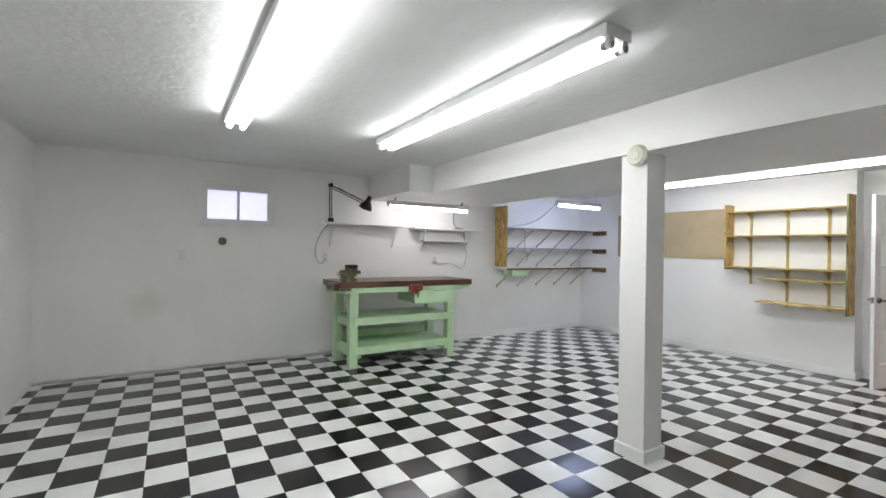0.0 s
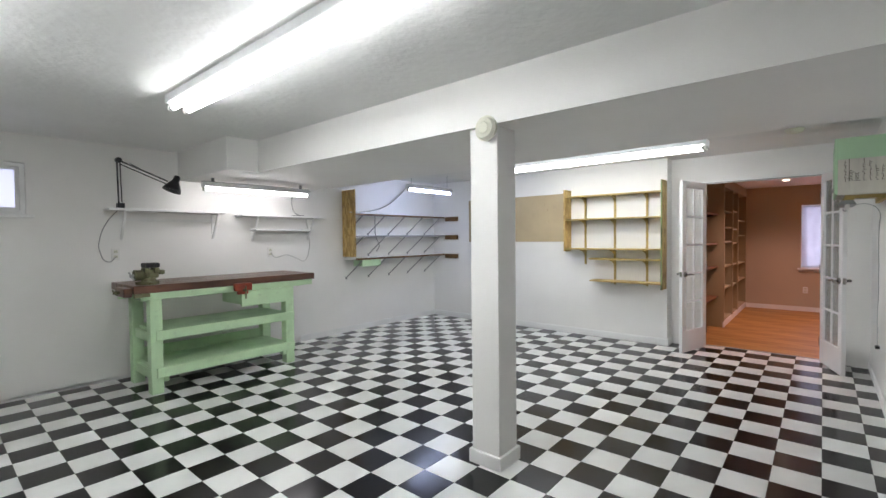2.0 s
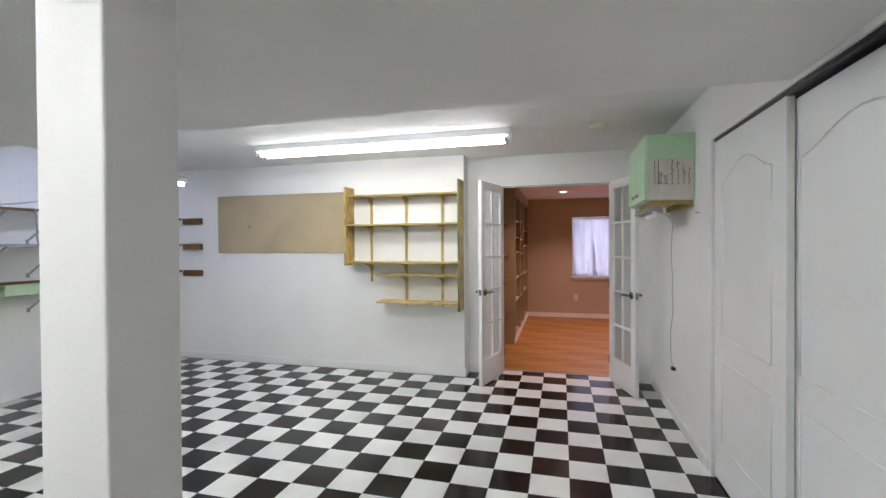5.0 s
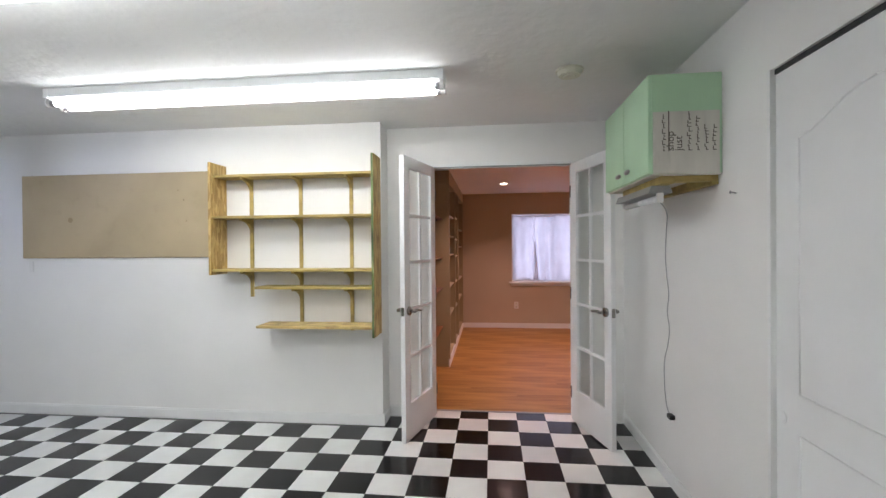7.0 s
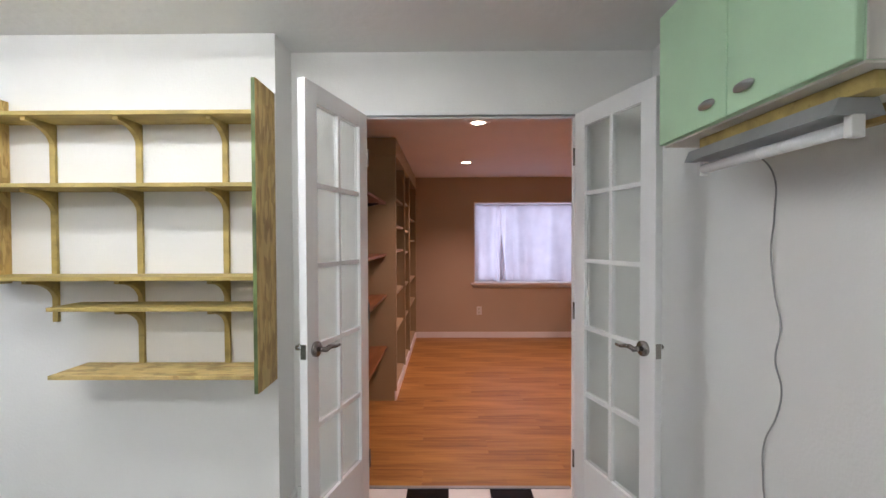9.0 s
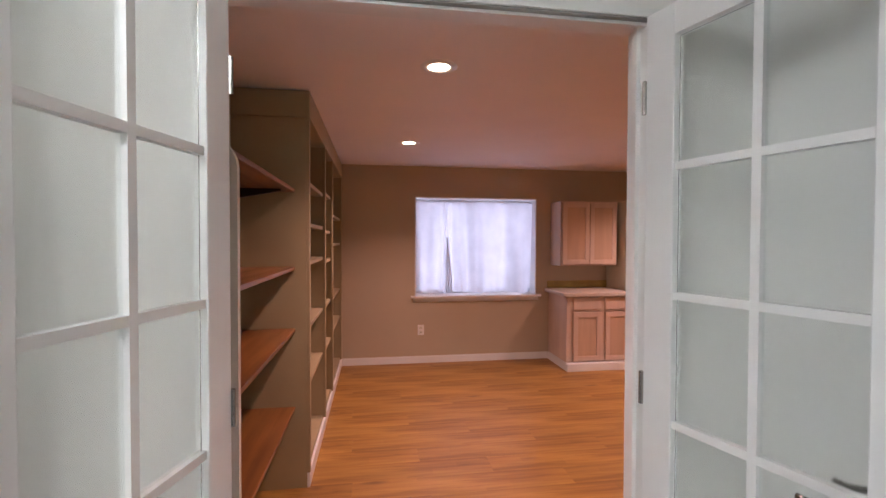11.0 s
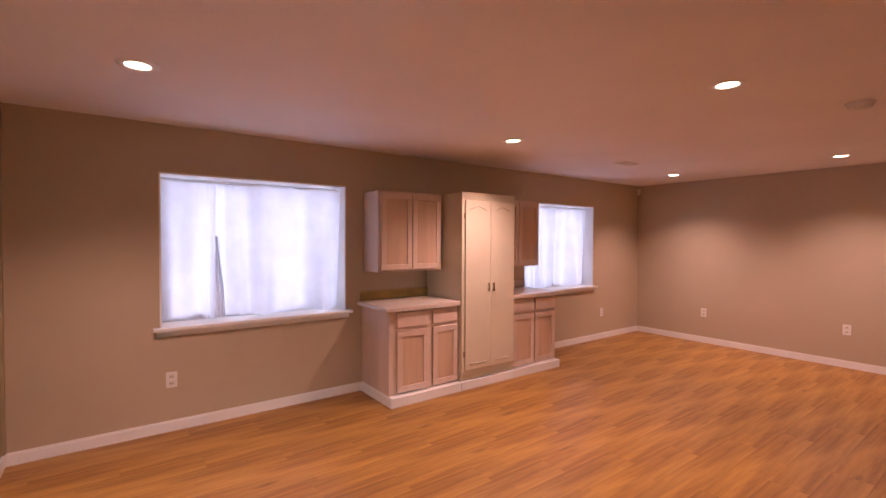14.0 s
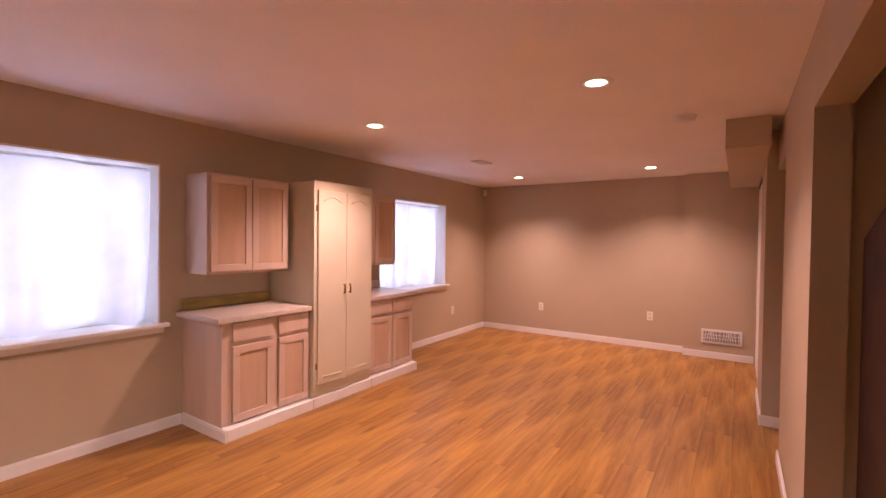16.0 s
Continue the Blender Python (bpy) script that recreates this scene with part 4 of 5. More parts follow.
# ---- workshop: south wall ----
def mint_cabinet():
    x0, x1, y0, y1, z0, z1 = 3.785, 4.545, YS, YS + 0.298, 1.712, 2.16
    ob = thing("wall_cabinet", x0, y0, z0, "mint green two-door wall cabinet with a bare lettered side", "cabinet")
    w, d, h = x1 - x0, y1 - y0, z1 - z0
    part("body", box(0, w, 0, d, 0, h, bevel=0.002), MINT_CAB, ob)
    part("side_sheet", box(-0.004, 0.0, 0.012, d - 0.002, 0, h * 0.62), PAPER, ob, "bare weathered patch with old handwriting")
    for a, b in ((0.001, w / 2 - 0.002), (w / 2 + 0.002, w - 0.001)):
        dr = part("door", box(a, b, d, d + 0.018, 0.001, h - 0.001, bevel=0.003), MINT_CAB, ob)
        hx = w / 2 + (0.08 if a > 0.1 else -0.08)
        hb = bmesh.new()
        bmesh.ops.create_uvsphere(hb, u_segments=14, v_segments=8, radius=1, matrix=pose(hx, d + 0.026, 0.055) @ Matrix.Diagonal((0.04, 0.010, 0.013, 1)))
        part("handle", hb, STEEL, dr, "oval chrome pull", True)
    # rows of handwriting, turned on end
    rnd = random.Random(4)
    for k in range(7):
        yy = d - 0.046 - k * 0.036
        wr = bmesh.new()
        z = 0.10
        stop = (0.262, 0.20, 0.21, 0.265, 0.25, 0.215, 0.20)[k]
        zz = z
        while zz < stop:
            hh = rnd.uniform(0.008, 0.022)
            ww = rnd.uniform(0.004, 0.013)
            off = rnd.uniform(-0.004, 0.004)
            bx(wr, -0.0052, -0.0042, yy - ww + off, yy + ww * 0.3 + off, zz, zz + 0.0035)
            bx(wr, -0.0052, -0.0042, yy + ww * 0.3 + off - 0.0035, yy + ww * 0.3 + off, zz, zz + hh)
            zz += hh + 0.003
        word = {1: "shop", 2: "just"}.get(k)
        if word:
            wr.free()
            cu = bpy.data.curves.new("writing", "FONT")
            cu.body, cu.size, cu.extrude = word, 0.046, 0.0004
            holder = bpy.data.objects.new("t", cu)
            me = bpy.data.meshes.new_from_object(holder)
            bpy.data.objects.remove(holder)
            me.materials.clear()
            me.materials.append(INK)
            w2 = new("writing", me)
            w2.parent = ob
            w2.matrix_basis = Matrix.Translation((-0.0048, yy - 0.008, 0.10)) @ Matrix(((0, 0, -1, 0), (0, 1, 0, 0), (1, 0, 0, 0), (0, 0, 0, 1)))
            tagged(w2, "the handwritten word " + word)
            continue
        tagged(part("writing", wr, INK, ob, "faded dark handwriting"), kind="stuff")
    for yy, a, b in ((d - 0.069, 0.10, 0.28), (d - 0.30, 0.11, 0.2)):
        part("underline", box(-0.0052, -0.0042, yy - 0.002, yy + 0.002, a, b), INK, ob)
    part("bottom_panel", box(0.001, w - 0.001, 0.001, d - 0.001, -0.006, -0.0005), PAPER, ob, "pale bare underside")
    part("cleat", box(0.03, 0.62, d - 0.105, d - 0.045, -0.042, -0.0065, bevel=0.003), SHELF_WOOD, ob, "raw wood cleat")
    part("cleat", box(0.03, w - 0.04, 0.001, 0.03, -0.05, -0.0065, bevel=0.003), SHELF_WOOD, ob, "raw wood cleat at the wall")
    part("cleat", box(0.03, 0.075, 0.031, d - 0.106, -0.035, -0.0065, bevel=0.003), SHELF_WOOD, ob, "raw wood cleat")
    return ob


mint_cabinet()
ul = thing("under_cabinet_light", 3.865, YS + 0.235, 1.668, "unlit grey strip light under the mint cabinet", "light fixture")
lb = bmesh.new()
slab(lb, [(-0.055, -0.035), (-0.04, 0.0), (0.04, 0.0), (0.055, -0.035)], 0, 0, 0.56)
part("reflector", lb, GREY_METAL, ul)
part("tube", rod(bmesh.new(), (0.02, 0, -0.058), (0.54, 0, -0.058), 0.016, sides=12), TUBE_OFF, ul, "unlit white tube", True)
part("lamp_holder", box(0, 0.02, -0.015, 0.015, -0.08, -0.03, bevel=0.003), PLASTIC, ul)
part("lamp_holder", box(0.54, 0.56, -0.015, 0.015, -0.08, -0.03, bevel=0.003), PLASTIC, ul)
cable("light_cord", [(4.33, YS + 0.20, 1.64), (4.40, YS + 0.08, 1.655), (4.41, YS + 0.014, 1.60), (4.405, YS + 0.01, 1.46), (4.418, YS + 0.01, 1.35), (4.40, YS + 0.01, 1.21), (4.372, YS + 0.01, 1.105), (4.394, YS + 0.01, 0.99), (4.366, YS + 0.01, 0.91), (4.385, YS + 0.01, 0.815), (4.44, YS + 0.01, 0.70), (4.445, YS + 0.01, 0.60), (4.43, YS + 0.01, 0.50), (4.39, YS + 0.012, 0.43), (4.33, YS + 0.014, 0.41)], 0.0027, CORD, None, "grey light cord hanging in bends down the wall", "cord")
one("nail", rod(rod(bmesh.new(), (3.673, YS, 1.606), (3.673, YS + 0.022, 1.610), 0.0028, sides=8), (3.673, YS + 0.022, 1.610), (3.673, YS + 0.025, 1.6105), 0.0065, sides=10), GREY_METAL, "small grey nail in the white wall", "nail")
one("plug", box(4.31, 4.36, YS, YS + 0.03, 0.395, 0.42, bevel=0.004), BLACK, "small black plug on the wall", "plug")


def disc_detector(name, m, r, mat, label):
    ob = new(name)
    ob.matrix_world = m
    tagged(ob, label, "detector")
    part("base_plate", rod(bmesh.new(), (0, 0, 0), (0, 0, -0.012), r, sides=28), mat, ob)
    part("cover", rod(bmesh.new(), (0, 0, -0.012), (0, 0, -0.034), r * 0.92, r * 0.78, sides=28), mat, ob)
    ring = bmesh.new()
    rod(ring, (0, 0, -0.034), (0, 0, -0.040), r * 0.5, r * 0.42, sides=24)
    part("sensor_cap", ring, mat, ob)
    for q in (0.60, 0.68):
        part("vent_ring", rod(bmesh.new(), (0, 0, -0.033), (0, 0, -0.0362), r * q, r * (q - 0.04), sides=24), mat, ob)
    return ob


disc_detector("smoke_detector", pose(4.205, -0.70, CEIL), 0.075, IVORY, "round ivory smoke detector on the ceiling")
disc_detector("heat_detector", pose(1.143, 0.60, 2.035, 0, 90, 0), 0.074, IVORY, "round ivory detector on the column")
disc_detector("smoke_detector", pose(6.12, -3.98, CEILR2), 0.07, PLASTIC, "round white smoke detector on the ceiling")


# ---- family room: windows ----
def deep_window(name, hole, seed, label, gathers):
    y0, y1, z0, z1 = hole
    ob = tagged(thing(name, X2E, (y0 + y1) / 2, z0, label, "window"), kind="structure")
    w, h = (y1 - y0) / 2, z1 - z0
    rv = bmesh.new()
    bx(rv, 0.001, 0.29, -w, w, 0.0, 0.012)
    bx(rv, 0.001, 0.29, -w, w, h - 0.012, h)
    bx(rv, 0.001, 0.29, -w, -w + 0.012, 0.012, h - 0.012)
    bx(rv, 0.001, 0.29, w - 0.012, w, 0.012, h - 0.012)
    part("reveal", rv, TRIM, ob, "white painted window reveal")
    part("window_sill", box(-0.055, 0.02, -w - 0.045, w + 0.045, -0.012, 0.014, bevel=0.005), TRIM, ob)
    part("apron", box(-0.014, 0.0, -w - 0.02, w + 0.02, -0.055, -0.012), TRIM, ob)
    fr = bmesh.new()
    for a in ((-w + 0.012, w - 0.012, 0.012, 0.06), (-w + 0.012, w - 0.012, h - 0.06, h - 0.012), (-w + 0.012, -w + 0.06, 0.06, h - 0.06), (w - 0.06, w - 0.012, 0.06, h - 0.06), (-0.025, 0.025, 0.06, h - 0.06)):
        bx(fr, 0.23, 0.27, a[0], a[1], a[2], a[3])
    part("window_frame", fr, TRIM, ob)
    for a, b in ((-w + 0.06, -0.025), (0.025, w - 0.06)):
        p = part("pane", box(0.248, 0.252, a, b, 0.06, h - 0.06), GLASS, ob)
        p.visible_shadow = False
    cu = thing("curtain", X2E + 0.135, (y0 + y1) / 2, z0 + 0.03, "sheer white curtain hanging in soft folds before the window", "curtain", "window curtains")
    rnd = random.Random(seed)
    ph = [rnd.uniform(0, 6) for _ in range(6)]
    bm = bmesh.new()
    nu, nz = 120, 26
    ww, hh = w - 0.016, h - 0.075
    rows = []
    for k in range(nz + 1):
        v = k / nz
        amp = 0.010 + 0.020 * (1 - v) ** 0.8
        r = []
        for i in range(nu + 1):
            u = i / nu
            d = math.sin(u * 38 + ph[0] + 2.6 * math.sin(4 * u + ph[1]) - 0.7 * v) * (0.25 + 0.45 * math.sin(7 * u + ph[5]) ** 2) + math.sin(u * 15 + ph[2] + 1.6 * v + 1.2 * math.sin(5 * u)) * 0.8 + 0.4 * math.sin(u * 6 + ph[3])
            gather = math.exp(-((u - 0.74) / 0.045) ** 2) * (0.3 + 0.7 * (1 - v))
            d = d * amp * 2.4 + gather * 0.035 * math.sin(u * 150)
            hem = 0.010 * math.sin(u * 17 + ph[4]) * (1 - v) ** 6
            r.append(bm.verts.new((d, -ww + 2 * ww * u, v * hh + hem)))
        rows.append(r)
    for a, b in zip(rows, rows[1:]):
        for i in range(nu):
            bm.faces.new((a[i], a[i + 1], b[i + 1], b[i]))
    part("fabric", bm, CURTAIN, cu, smooth=True)
    for c0, wide, tall in gathers:   # place along the width, breadth, height
        tuft = bmesh.new()
        rows, m = [], 18
        for k in range(13):
            v = k / 12
            half = wide * (0.35 + 0.75 * math.sin(math.pi * min(1.0, 0.25 + v * 0.72)) ** 1.5) * (1 - 0.55 * v)
            lean = 0.03 * v
            rows.append([tuft.verts.new((-0.050 + 0.016 * math.cos(6.28 * 2 * i / m + v), -ww + 2 * ww * c0 + lean + half * (2 * i / m - 1) * 0.5, 0.01 + v * tall * hh)) for i in range(m + 1)])
        for a, b in zip(rows, rows[1:]):
            for i in range(m):
                tuft.faces.new((a[i], a[i + 1], b[i + 1], b[i]))
        part("gathered_fold", tuft, CURTAIN, cu, smooth=True)
    part("rod", rod(bmesh.new(), (0, -w + 0.013, hh + 0.004), (0, w - 0.013, hh + 0.004), 0.006, sides=8), TRIM, cu)
    return ob


deep_window("window_2", W1, 3, "white trimmed deep-set window with a curtain", [(0.715, 0.075, 0.6)])
deep_window("window_3", W2, 8, "white trimmed deep-set window beside the cabinets", [])
setting("window_well_far", box(10.1, 10.15, -6.4, 0.0, 0.2, 2.8), WHITE_WALL, "pale wall of the window wells")


# ---- family room: bookcase ----
def bookcase():
    x0, x1, yf, yb = 6.76, X2E - 0.004, 0.212, Y2N - 0.002
    top = CEILR2 - 0.012
    ob = thing("bookcase", 0, 0, 0.004, "tall built-in beige bookcase with three bays of empty shelves", "bookcase")
    part("side_panel", box(x0, x0 + 0.022, yf + 0.018, yb, 0, top - 0.15), BOOKCASE, ob)
    part("side_panel", box(x1 - 0.022, x1, yf + 0.018, yb, 0, top - 0.15), BOOKCASE, ob)
    part("back_panel", box(x0 + 0.022, x1 - 0.022, yb - 0.012, yb, 0.1, top - 0.15), BOOKCASE, ob)
    part("top_box", box(x0 - 0.008, x1, yf - 0.004, yb, top - 0.15, top, bevel=0.003), BOOKCASE, ob)
    part("base_board", box(x0, x1, yf + 0.002, yf + 0.018, 0.0, 0.085, bevel=0.003), TRIM, ob, "white base board")
    edges = [x0, x0 + 0.83, x0 + 1.42, x1]
    for k, x in enumerate(edges):
        a, b = (x - 0.02, x + 0.02) if 0 < k < 3 else ((x, x + 0.04) if k == 0 else (x - 0.04, x))
        part("face_stile", box(a, b, yf, yf + 0.018, 0.085, top - 0.15, bevel=0.002), BOOKCASE, ob)
        if 0 < k < 3:
            part("divider", box(x - 0.010, x + 0.010, yf + 0.018, yb - 0.012, 0.085, top - 0.15), BOOKCASE, ob)
    zs = ((0.10, 0.575, 0.91, 1.29, 1.515, 1.76), (0.10, 0.56, 0.90, 1.255, 1.49, 1.79), (0.10, 0.575, 0.88, 1.38, 1.65))
    for (a, b), zz in zip(zip(edges, edges[1:]), zs):
        for z in zz:
            part("shelf_board", box(a + 0.024, b - 0.012, yf + 0.020, yb - 0.013, z - 0.024, z, bevel=0.002), BOOKCASE, ob)


bookcase()


def alcove_shelves():
    ob = thing("wall_shelf", 0, 0, 0, "reddish wood shelves on black steel standards beside the bookcase", "shelf")
    yb = Y2N - 0.001
    for x in (5.80, 6.58):
        part("standard", box(x - 0.014, x + 0.014, yb - 0.018, yb, 0.25, 1.915), BLACK, ob, "black steel standard")
    for z in (1.705, 1.268, 0.92, 0.476):
        part("board", box(5.49, 6.755, 0.29, yb - 0.018, z - 0.02, z, bevel=0.003), RED_SHELF, ob)
        for x in (5.80, 6.58):
            c = bmesh.new()
            slab(c, [(yb - 0.016, z - 0.021), (0.33, z - 0.021), (0.33, z - 0.032), (yb - 0.018, z - 0.085)], 0, x - 0.011, x + 0.011)
            part("bracket", c, BLACK, ob, "black steel bracket")
    pts = [(yb, 0.003), (0.225, 0.003), (0.225, 1.62)]
    pts += [(0.305 - 0.08 * math.cos(math.pi / 2 * i / 6), 1.62 + 0.085 * math.sin(math.pi / 2 * i / 6)) for i in range(1, 7)]
    pts += [(yb, 1.705)]
    part("end_panel", slab(bmesh.new(), pts, 0, 5.463, 5.485), PUTTY, ob, "putty painted end panel with a rounded top corner")
    return ob


alcove_shelves()


# ---- family room: cabinets along the window wall ----
def shaker(ob, a, b, z0, z1, xf, rail=0.052):
    """A framed door facing west, between y a..b, its back at xf."""
    dr = part("door", box(xf - 0.012, xf, a, b, z0, z1), PICKLED_PANEL, ob, "pickled wood door panel")
    fr = bmesh.new()
    for q in ((a, b, z0, z0 + rail), (a, b, z1 - rail, z1), (a, a + rail, z0 + rail, z1 - rail), (b - rail, b, z0 + rail, z1 - rail)):
        bx(fr, xf - 0.022, xf - 0.0125, q[0], q[1], q[2], q[3], bevel=0.003)
    part("door_frame", fr, PICKLED, dr)


def base_cabinet(y1, y0):
    xf, xb = 8.735, X2E - 0.002
    ob = thing("base_cabinet", 0, 0, 0.004, "pickled wood base cabinet with two drawers above two doors", "cabinet", "base cabinets")
    part("body", box(xf, xb, y0, y1, 0.085, 0.806, bevel=0.002), PICKLED, ob)
    part("plinth", box(xf + 0.012, xb, y0 + 0.002, y1 - 0.002, 0, 0.085), TRIM, ob, "white plinth")
    part("plinth_board", box(8.664, xf + 0.010, y0 + 0.001, y1 - 0.001, 0, 0.083, bevel=0.003), TRIM, ob, "white base board")
    w = y1 - y0
    m = (y0 + y1) / 2
    for a, b in ((y0 + 0.012, y1 - 0.445), (y1 - 0.392, y1 - 0.072)) if y1 > -3 else ((y0 + 0.03, m - 0.012), (m + 0.012, y1 - 0.03)):
        dr = part("drawer", box(xf - 0.020, xf, a, b, 0.662, 0.795, bevel=0.004), PICKLED, ob)
        shaker(ob, a, b, 0.10, 0.632, xf - 0.001)
    return ob


base_cabinet(-2.215, -2.952)
base_cabinet(-3.645, -4.36)
base("baseboard_cabinet_end", 8.664, X2E - 0.014, -2.2145, -2.2005)


def counter(name, y0, y1, splash):
    ob = thing(name, 0, 0, 0.81, "beige laminate countertop with a low backsplash on a base cabinet", "countertop", "countertops")
    part("slab", box(8.69, X2E - 0.002, y0, y1, 0.001, 0.040, bevel=0.004), COUNTER, ob)
    part("backsplash", box(X2E - 0.02, X2E - 0.001, y0 + 0.002, y1 - 0.03, 0.041, 0.125, bevel=0.003), SHELF_WOOD if splash else COUNTER, ob, "raw wood backsplash" if splash else "")
    return ob


counter("countertop", -2.953, -2.165, True)
counter("countertop", -4.40, -3.642, False)


def wall_cabinet(y1, y0):
    xf, xb, z0, z1 = 8.965, X2E - 0.002, 1.128, 1.865
    ob = thing("wall_cabinet", 0, 0, 0, "pickled wood wall cabinet with two framed doors", "cabinet", "upper cabinets")
    part("body", box(xf, xb, y0, y1, z0, z1, bevel=0.002), PICKLED, ob)
    m = (y0 + y1) / 2
    shaker(ob, y0 + 0.022, m - 0.003, z0 + 0.02, z1 - 0.02, xf - 0.001)
    shaker(ob, m + 0.003, y1 - 0.022, z0 + 0.02, z1 - 0.02, xf - 0.001)
    return ob


wall_cabinet(-2.235, -2.93)
wall_cabinet(-3.642, -4.33)


def tall_cabinet():
    xf, xb, y0, y1, z1 = 8.672, X2E - 0.002, -3.64, -2.955, 1.868
    ob = thing("pantry_cabinet", 0, 0, 0.004, "tall cream pantry cabinet with two arched panel doors", "cabinet")
    part("body", box(xf + 0.02, xb, y0, y1, 0.085, z1 - 0.002, bevel=0.002), CREAM, ob)
    part("face_frame", box(xf, xf + 0.02, y0, y1, 0.13, z1, bevel=0.002), CREAM, ob)
    part("plinth", box(8.6645, 8.745, y0 + 0.0005, y1 - 0.0005, 0, 0.0825, bevel=0.003), TRIM, ob, "white plinth")
    m = (y0 + y1) / 2
    for a, b, s in ((y0 + 0.03, m - 0.002, 1), (m + 0.002, y1 - 0.03, -1)):
        dr = part("door", box(xf - 0.02, xf - 0.001, a, b, 0.19, z1 - 0.075, bevel=0.003), CREAM, ob)
        mo = bmesh.new()
        p, q = a + 0.055, b - 0.055
        part("lower_moulding", rod(bmesh.new(), (xf - 0.02, p, 0.245), (xf - 0.02, q, 0.245), 0.006, sides=8), CREAM, dr, smooth=True)
        n = 10
        pts = [(xf - 0.02, p + (q - p) * i / n, z1 - 0.16 + 0.035 * math.sin(math.pi * i / n) ** 1.5) for i in range(n + 1)]
        for c, d in zip(pts, pts[1:]):
            rod(mo, c, d, 0.006, sides=8)
        part("arch_moulding", mo, CREAM, dr, smooth=True)
        yy = b - 0.03 if s == 1 else a + 0.03
        hd = bmesh.new()
        rod(hd, (xf - 0.04, yy, 0.925), (xf - 0.04, yy, 1.005), 0.006, sides=8)
        rod(hd, (xf - 0.04, yy, 0.932), (xf - 0.02, yy, 0.932), 0.005, sides=8)
        rod(hd, (xf - 0.04, yy, 0.998), (xf - 0.02, yy, 0.998), 0.005, sides=8)
        part("handle", hd, BRASS, dr, "small antique brass pull", True)
        hy = a + 0.0 if s == 1 else b
        for z in (0.32, 1.62):
            part("hinge", box(xf - 0.008, xf - 0.002, hy - 0.012, hy + 0.012, z, z + 0.05), BRASS, ob)


BRASS = material("antique_brass", (0.30, 0.19, 0.08), 0.35, 0.9, vary=0.1)
tall_cabinet()

# ---- family room: small fittings ----
outlet(X2E, -0.675, 0.385, -90)
outlet(X2E, -6.0, 0.385, -90)
outlet(8.27, Y2S, 0.42, 180)
outlet(6.76, Y2S, 0.43, 180)
sn = thing("motion_sensor", X2E - 0.03, Y2S + 0.06, 2.17, "small beige motion sensor in the ceiling corner", "sensor", "", 45)
part("body", box(-0.03, 0.03, -0.025, 0.025, -0.05, 0.05, bevel=0.008), IVORY, sn)
part("lens", box(-0.024, 0.024, -0.029, -0.025, -0.035, 0.0, bevel=0.002), PLASTIC, sn)
cv = thing("ceiling_vent", 8.17, -4.84, CEILR2, "small beige ceiling air vent", "vent")
part("frame", box(-0.07, 0.07, -0.13, 0.13, -0.008, -0.001, bevel=0.003), IVORY, cv)
for k in range(6):
    part("slat", box(-0.055 + k * 0.02, -0.045 + k * 0.02, -0.11, 0.11, -0.012, -0.008), PLASTIC, cv)


def wall_vent():
    ob = thing("wall_vent", 5.95, Y2S + 0.11, 0.27, "white wall register with a fan-shaped grid near the floor", "vent")
    part("frame", box(-0.21, 0.21, 0.0, 0.012, -0.085, 0.085, bevel=0.003), PLASTIC, ob)
    part("core", box(-0.185, 0.185, 0.0125, 0.014, -0.06, 0.06), VENT_GREY, ob)
    for k in range(14):
        x = -0.175 + k * 0.027
        part("slat", bar(bmesh.new(), (x, 0.017, -0.058), (x + 0.02 * math.sin(k * 0.9), 0.017, 0.058), 0.006, 0.008), PLASTIC, ob)
    for z in (-0.02, 0.02):
        part("cross_bar", box(-0.185, 0.185, 0.015, 0.021, z - 0.003, z + 0.003), PLASTIC, ob)


VENT_GREY = material("grey_vent_core", (0.26, 0.28, 0.27), 0.5)
wall_vent()


# ---- family room: hall side ----
cd = closet_panel(0, 1.22, 0, "closet_door", "white sliding closet door at the room's far end")
cd.matrix_world = pose(XC - 0.03, -5.52, 0.012, 0, 0, -90)
setting("closet_track_far", box(XC - 0.09, XC - 0.004, -6.75, -5.50, 2.022, 2.04), BLACK, "dark sliding door track")
setting("wall_closet_far", box(XC - 0.16, XC - 0.13, -6.8, -5.45, 0, CEILR2), TAUPE)
st = thing("staircase", 0, 0, 0, "dark brown wooden stairs seen through the opening", "stairs")
for k in range(5):
    part("tread", box(4.10, 5.10 - k * 0.2, -2.78, -1.62, 0.18 * (k + 1) - 0.03, 0.18 * (k + 1), bevel=0.004), DARK_STAIR, st)
    part("riser", box(5.075 - k * 0.2, 5.09 - k * 0.2, -2.78, -1.62, 0.18 * k, 0.18 * (k + 1) - 0.03), DARK_STAIR, st)
pl = thing("stair_screen", 0, 0, 0, "dark brown wooden stair panel with a curved top", "panel")
pts = [(-1.60, 0.003), (-2.79, 0.003), (-2.79, 1.42)]
pts += [(-2.79 + 1.19 * i / 8, 1.42 + 0.28 * math.sin(math.pi / 2 * i / 8)) for i in range(1, 9)]
part("panel", slab(bmesh.new(), pts, 0, 5.37, 5.405), DARK_STAIR, pl)
setting("wall_stair_north", box(4.0, XH - 0.12, -1.58, -1.45, 0, CEILR2), TAUPE)


# ---- floors: tiles and planks ----
T = 0.2286


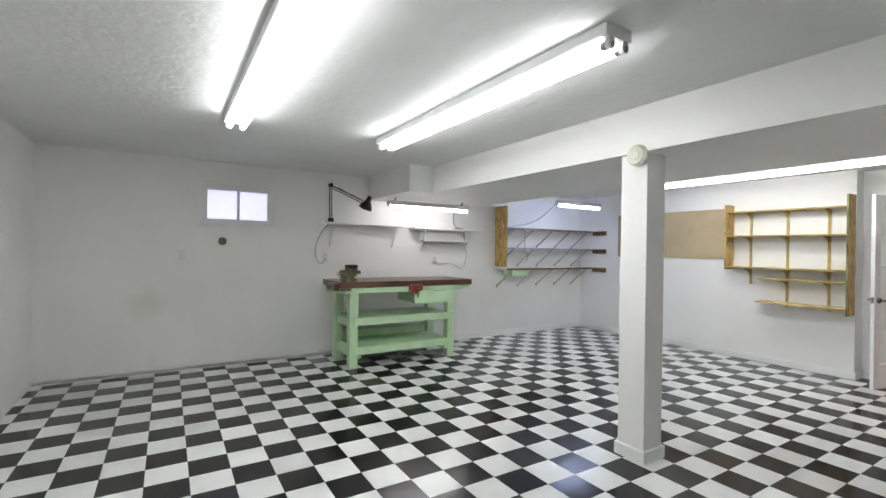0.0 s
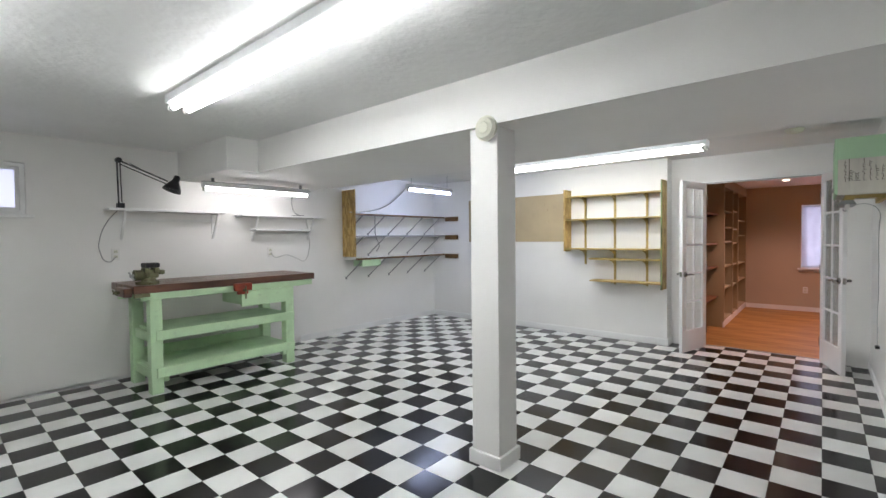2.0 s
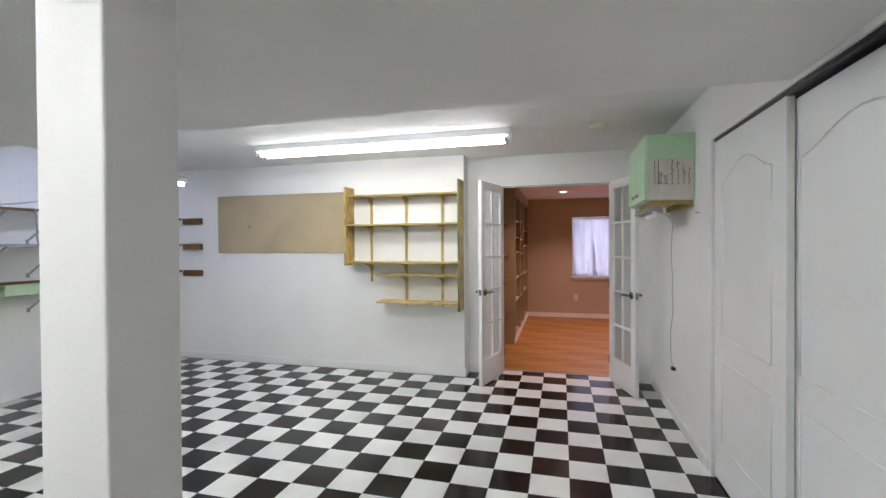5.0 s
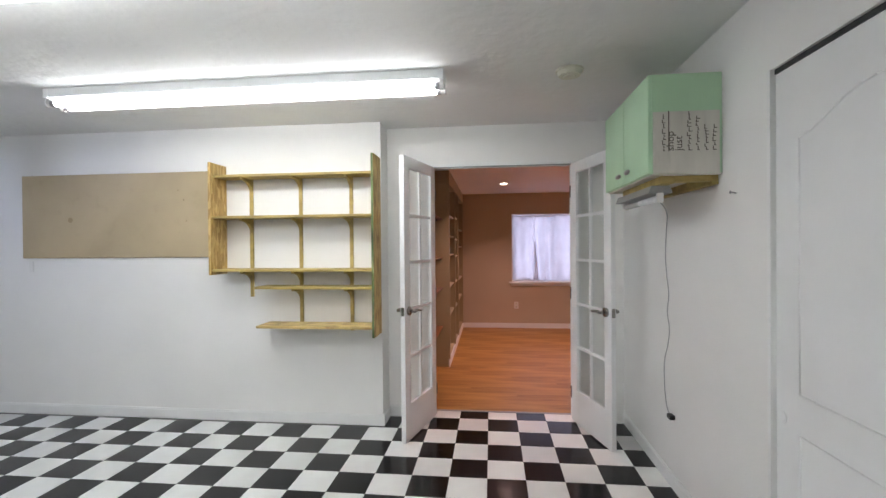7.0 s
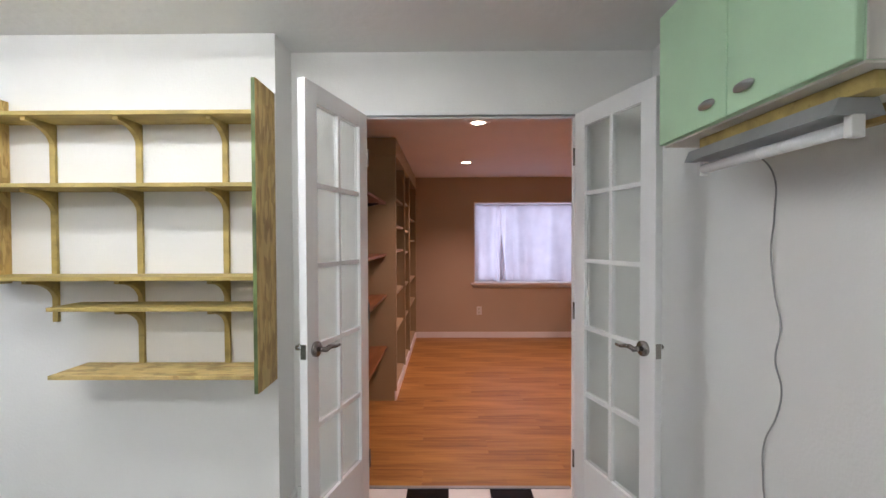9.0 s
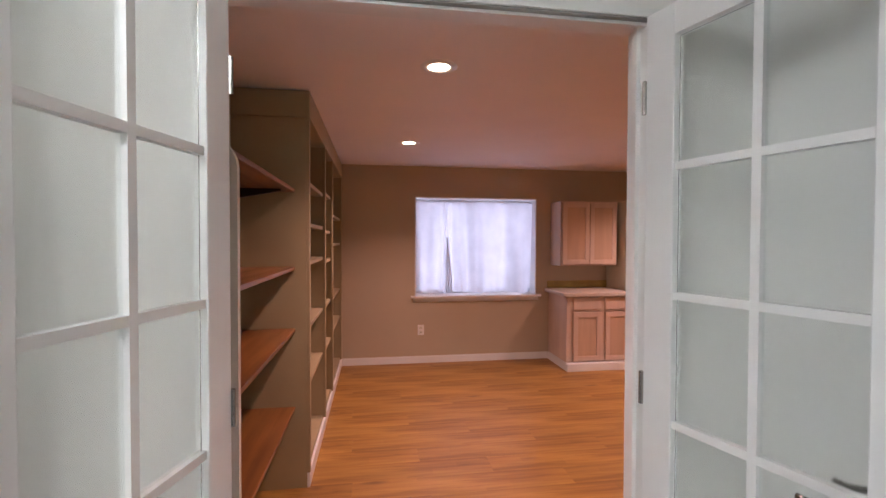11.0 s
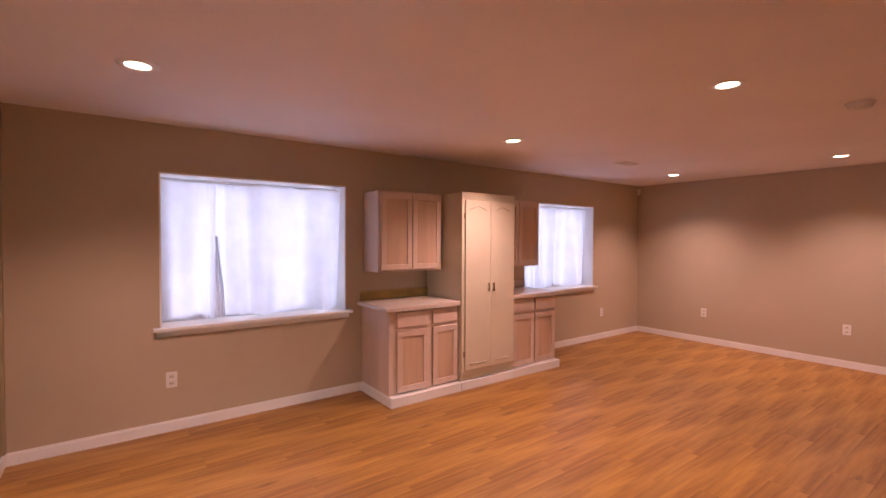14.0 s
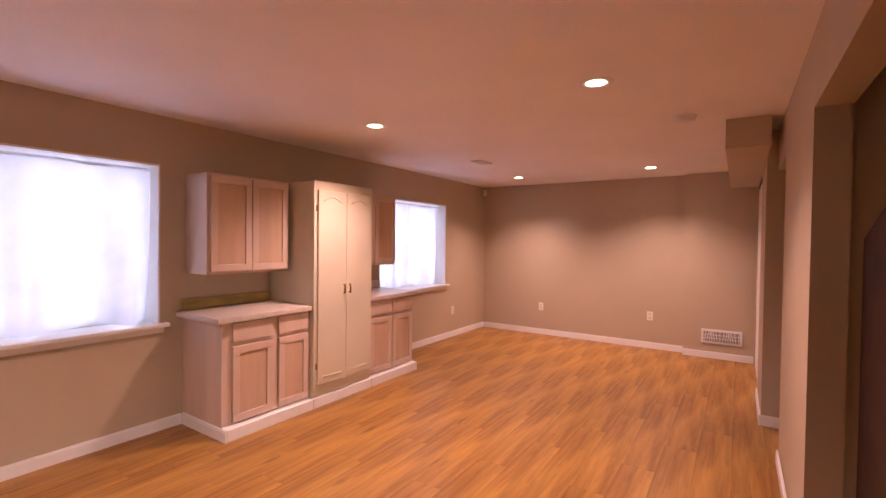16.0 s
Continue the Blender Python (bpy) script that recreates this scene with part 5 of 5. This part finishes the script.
def tile_mesh(name, mat):
    bm = bmesh.new()
    g, c = T / 2 - 0.0006, 0.0012
    lo = [bm.verts.new((sx * g, sy * g, -0.004)) for sx, sy in ((-1, -1), (1, -1), (1, 1), (-1, 1))]
    mi = [bm.verts.new((sx * g, sy * g, -0.0010)) for sx, sy in ((-1, -1), (1, -1), (1, 1), (-1, 1))]
    hi = [bm.verts.new((sx * (g - c), sy * (g - c), 0.0)) for sx, sy in ((-1, -1), (1, -1), (1, 1), (-1, 1))]
    bm.faces.new(hi)
    for a, b in ((lo, mi), (mi, hi)):
        for i in range(4):
            bm.faces.new((a[i], a[(i + 1) % 4], b[(i + 1) % 4], b[i]))
    me = bpy.data.meshes.new(name)
    bm.to_mesh(me)
    bm.free()
    me.materials.append(mat)
    return me


floor_ob = bpy.data.objects["floor"]
meshes = (tile_mesh("tile", TILE_BLACK), tile_mesh("tile", TILE_WHITE))
rest = {0: ([], []), 1: ([], [])}
rnd = random.Random(7)
for i in range(-13, 24):
    for j in range(-16, 20):
        x, y = (i + 0.5) * T, (j + 0.5) * T
        if x < XW - 0.05 or y < YB - 0.1 or y > YN or (x > XE + 0.05 and y > YJ + 0.02) or (y < YS - 0.02 and x > 0.7) or x > 5.40:
            continue
        kind = (i + j) % 2
        if 0 <= i and -5 <= j <= 6:
            ob = new("tile", meshes[kind])
            ob.location = (x, y, rnd.uniform(-0.0002, 0.0002))
            ob.rotation_euler = (rnd.uniform(-0.0006, 0.0006), rnd.uniform(-0.0006, 0.0006), 0)
            ob.parent = floor_ob
        else:
            vs, fs = rest[kind]
            n = len(vs)
            g, c = T / 2 - 0.0006, 0.0012
            dz = rnd.uniform(-0.0002, 0.0002)
            tilt = (rnd.uniform(-0.0006, 0.0006), rnd.uniform(-0.0006, 0.0006))
            for s, z in ((g, -0.004), (g, -0.001), (g - c, 0.0)):
                for sx, sy in ((-1, -1), (1, -1), (1, 1), (-1, 1)):
                    vs.append((x + sx * s, y + sy * s, z + dz + sx * s * tilt[0] + sy * s * tilt[1]))
            fs.append((n + 8, n + 9, n + 10, n + 11))
            for a in (0, 4):
                for q in range(4):
                    fs.append((n + a + q, n + a + (q + 1) % 4, n + a + 4 + (q + 1) % 4, n + a + 4 + q))
for kind, mat in ((0, TILE_BLACK), (1, TILE_WHITE)):
    me = bpy.data.meshes.new("tiles")
    me.from_pydata(*[rest[kind][0], [], rest[kind][1]])
    me.materials.append(mat)
    ob = new("tiles", me)
    ob.parent = floor_ob
    tagged(ob, kind="stuff")

floor2 = bpy.data.objects["floor_family_room"]
PW, PL = 0.1925, 1.285
bm = bmesh.new()
bx(bm, -PW / 2 + 0.00015, PW / 2 - 0.00015, -PL / 2 + 0.00015, PL / 2 - 0.00015, -0.002, 0.004, bevel=0.0003)
plank = bpy.data.meshes.new("plank")
bm.to_mesh(plank)
bm.free()
plank.materials.append(PLANK)
row = 0
x = 5.425 + PW / 2
while x < X2E + PW / 2:
    y = -0.72 + (row * 0.437 % PL) + PL
    while y > Y2S - PL / 2:
        lo, hi = max(y - PL / 2, Y2S - 0.04), min(y + PL / 2, Y2N + 0.04)
        if hi - lo > 0.05:
            ob = new("plank", plank)
            ob.location, ob.parent = (x, (lo + hi) / 2, 0), floor2
            ob.scale.y = (hi - lo) / PL
        y -= PL
    x += PW
    row += 1
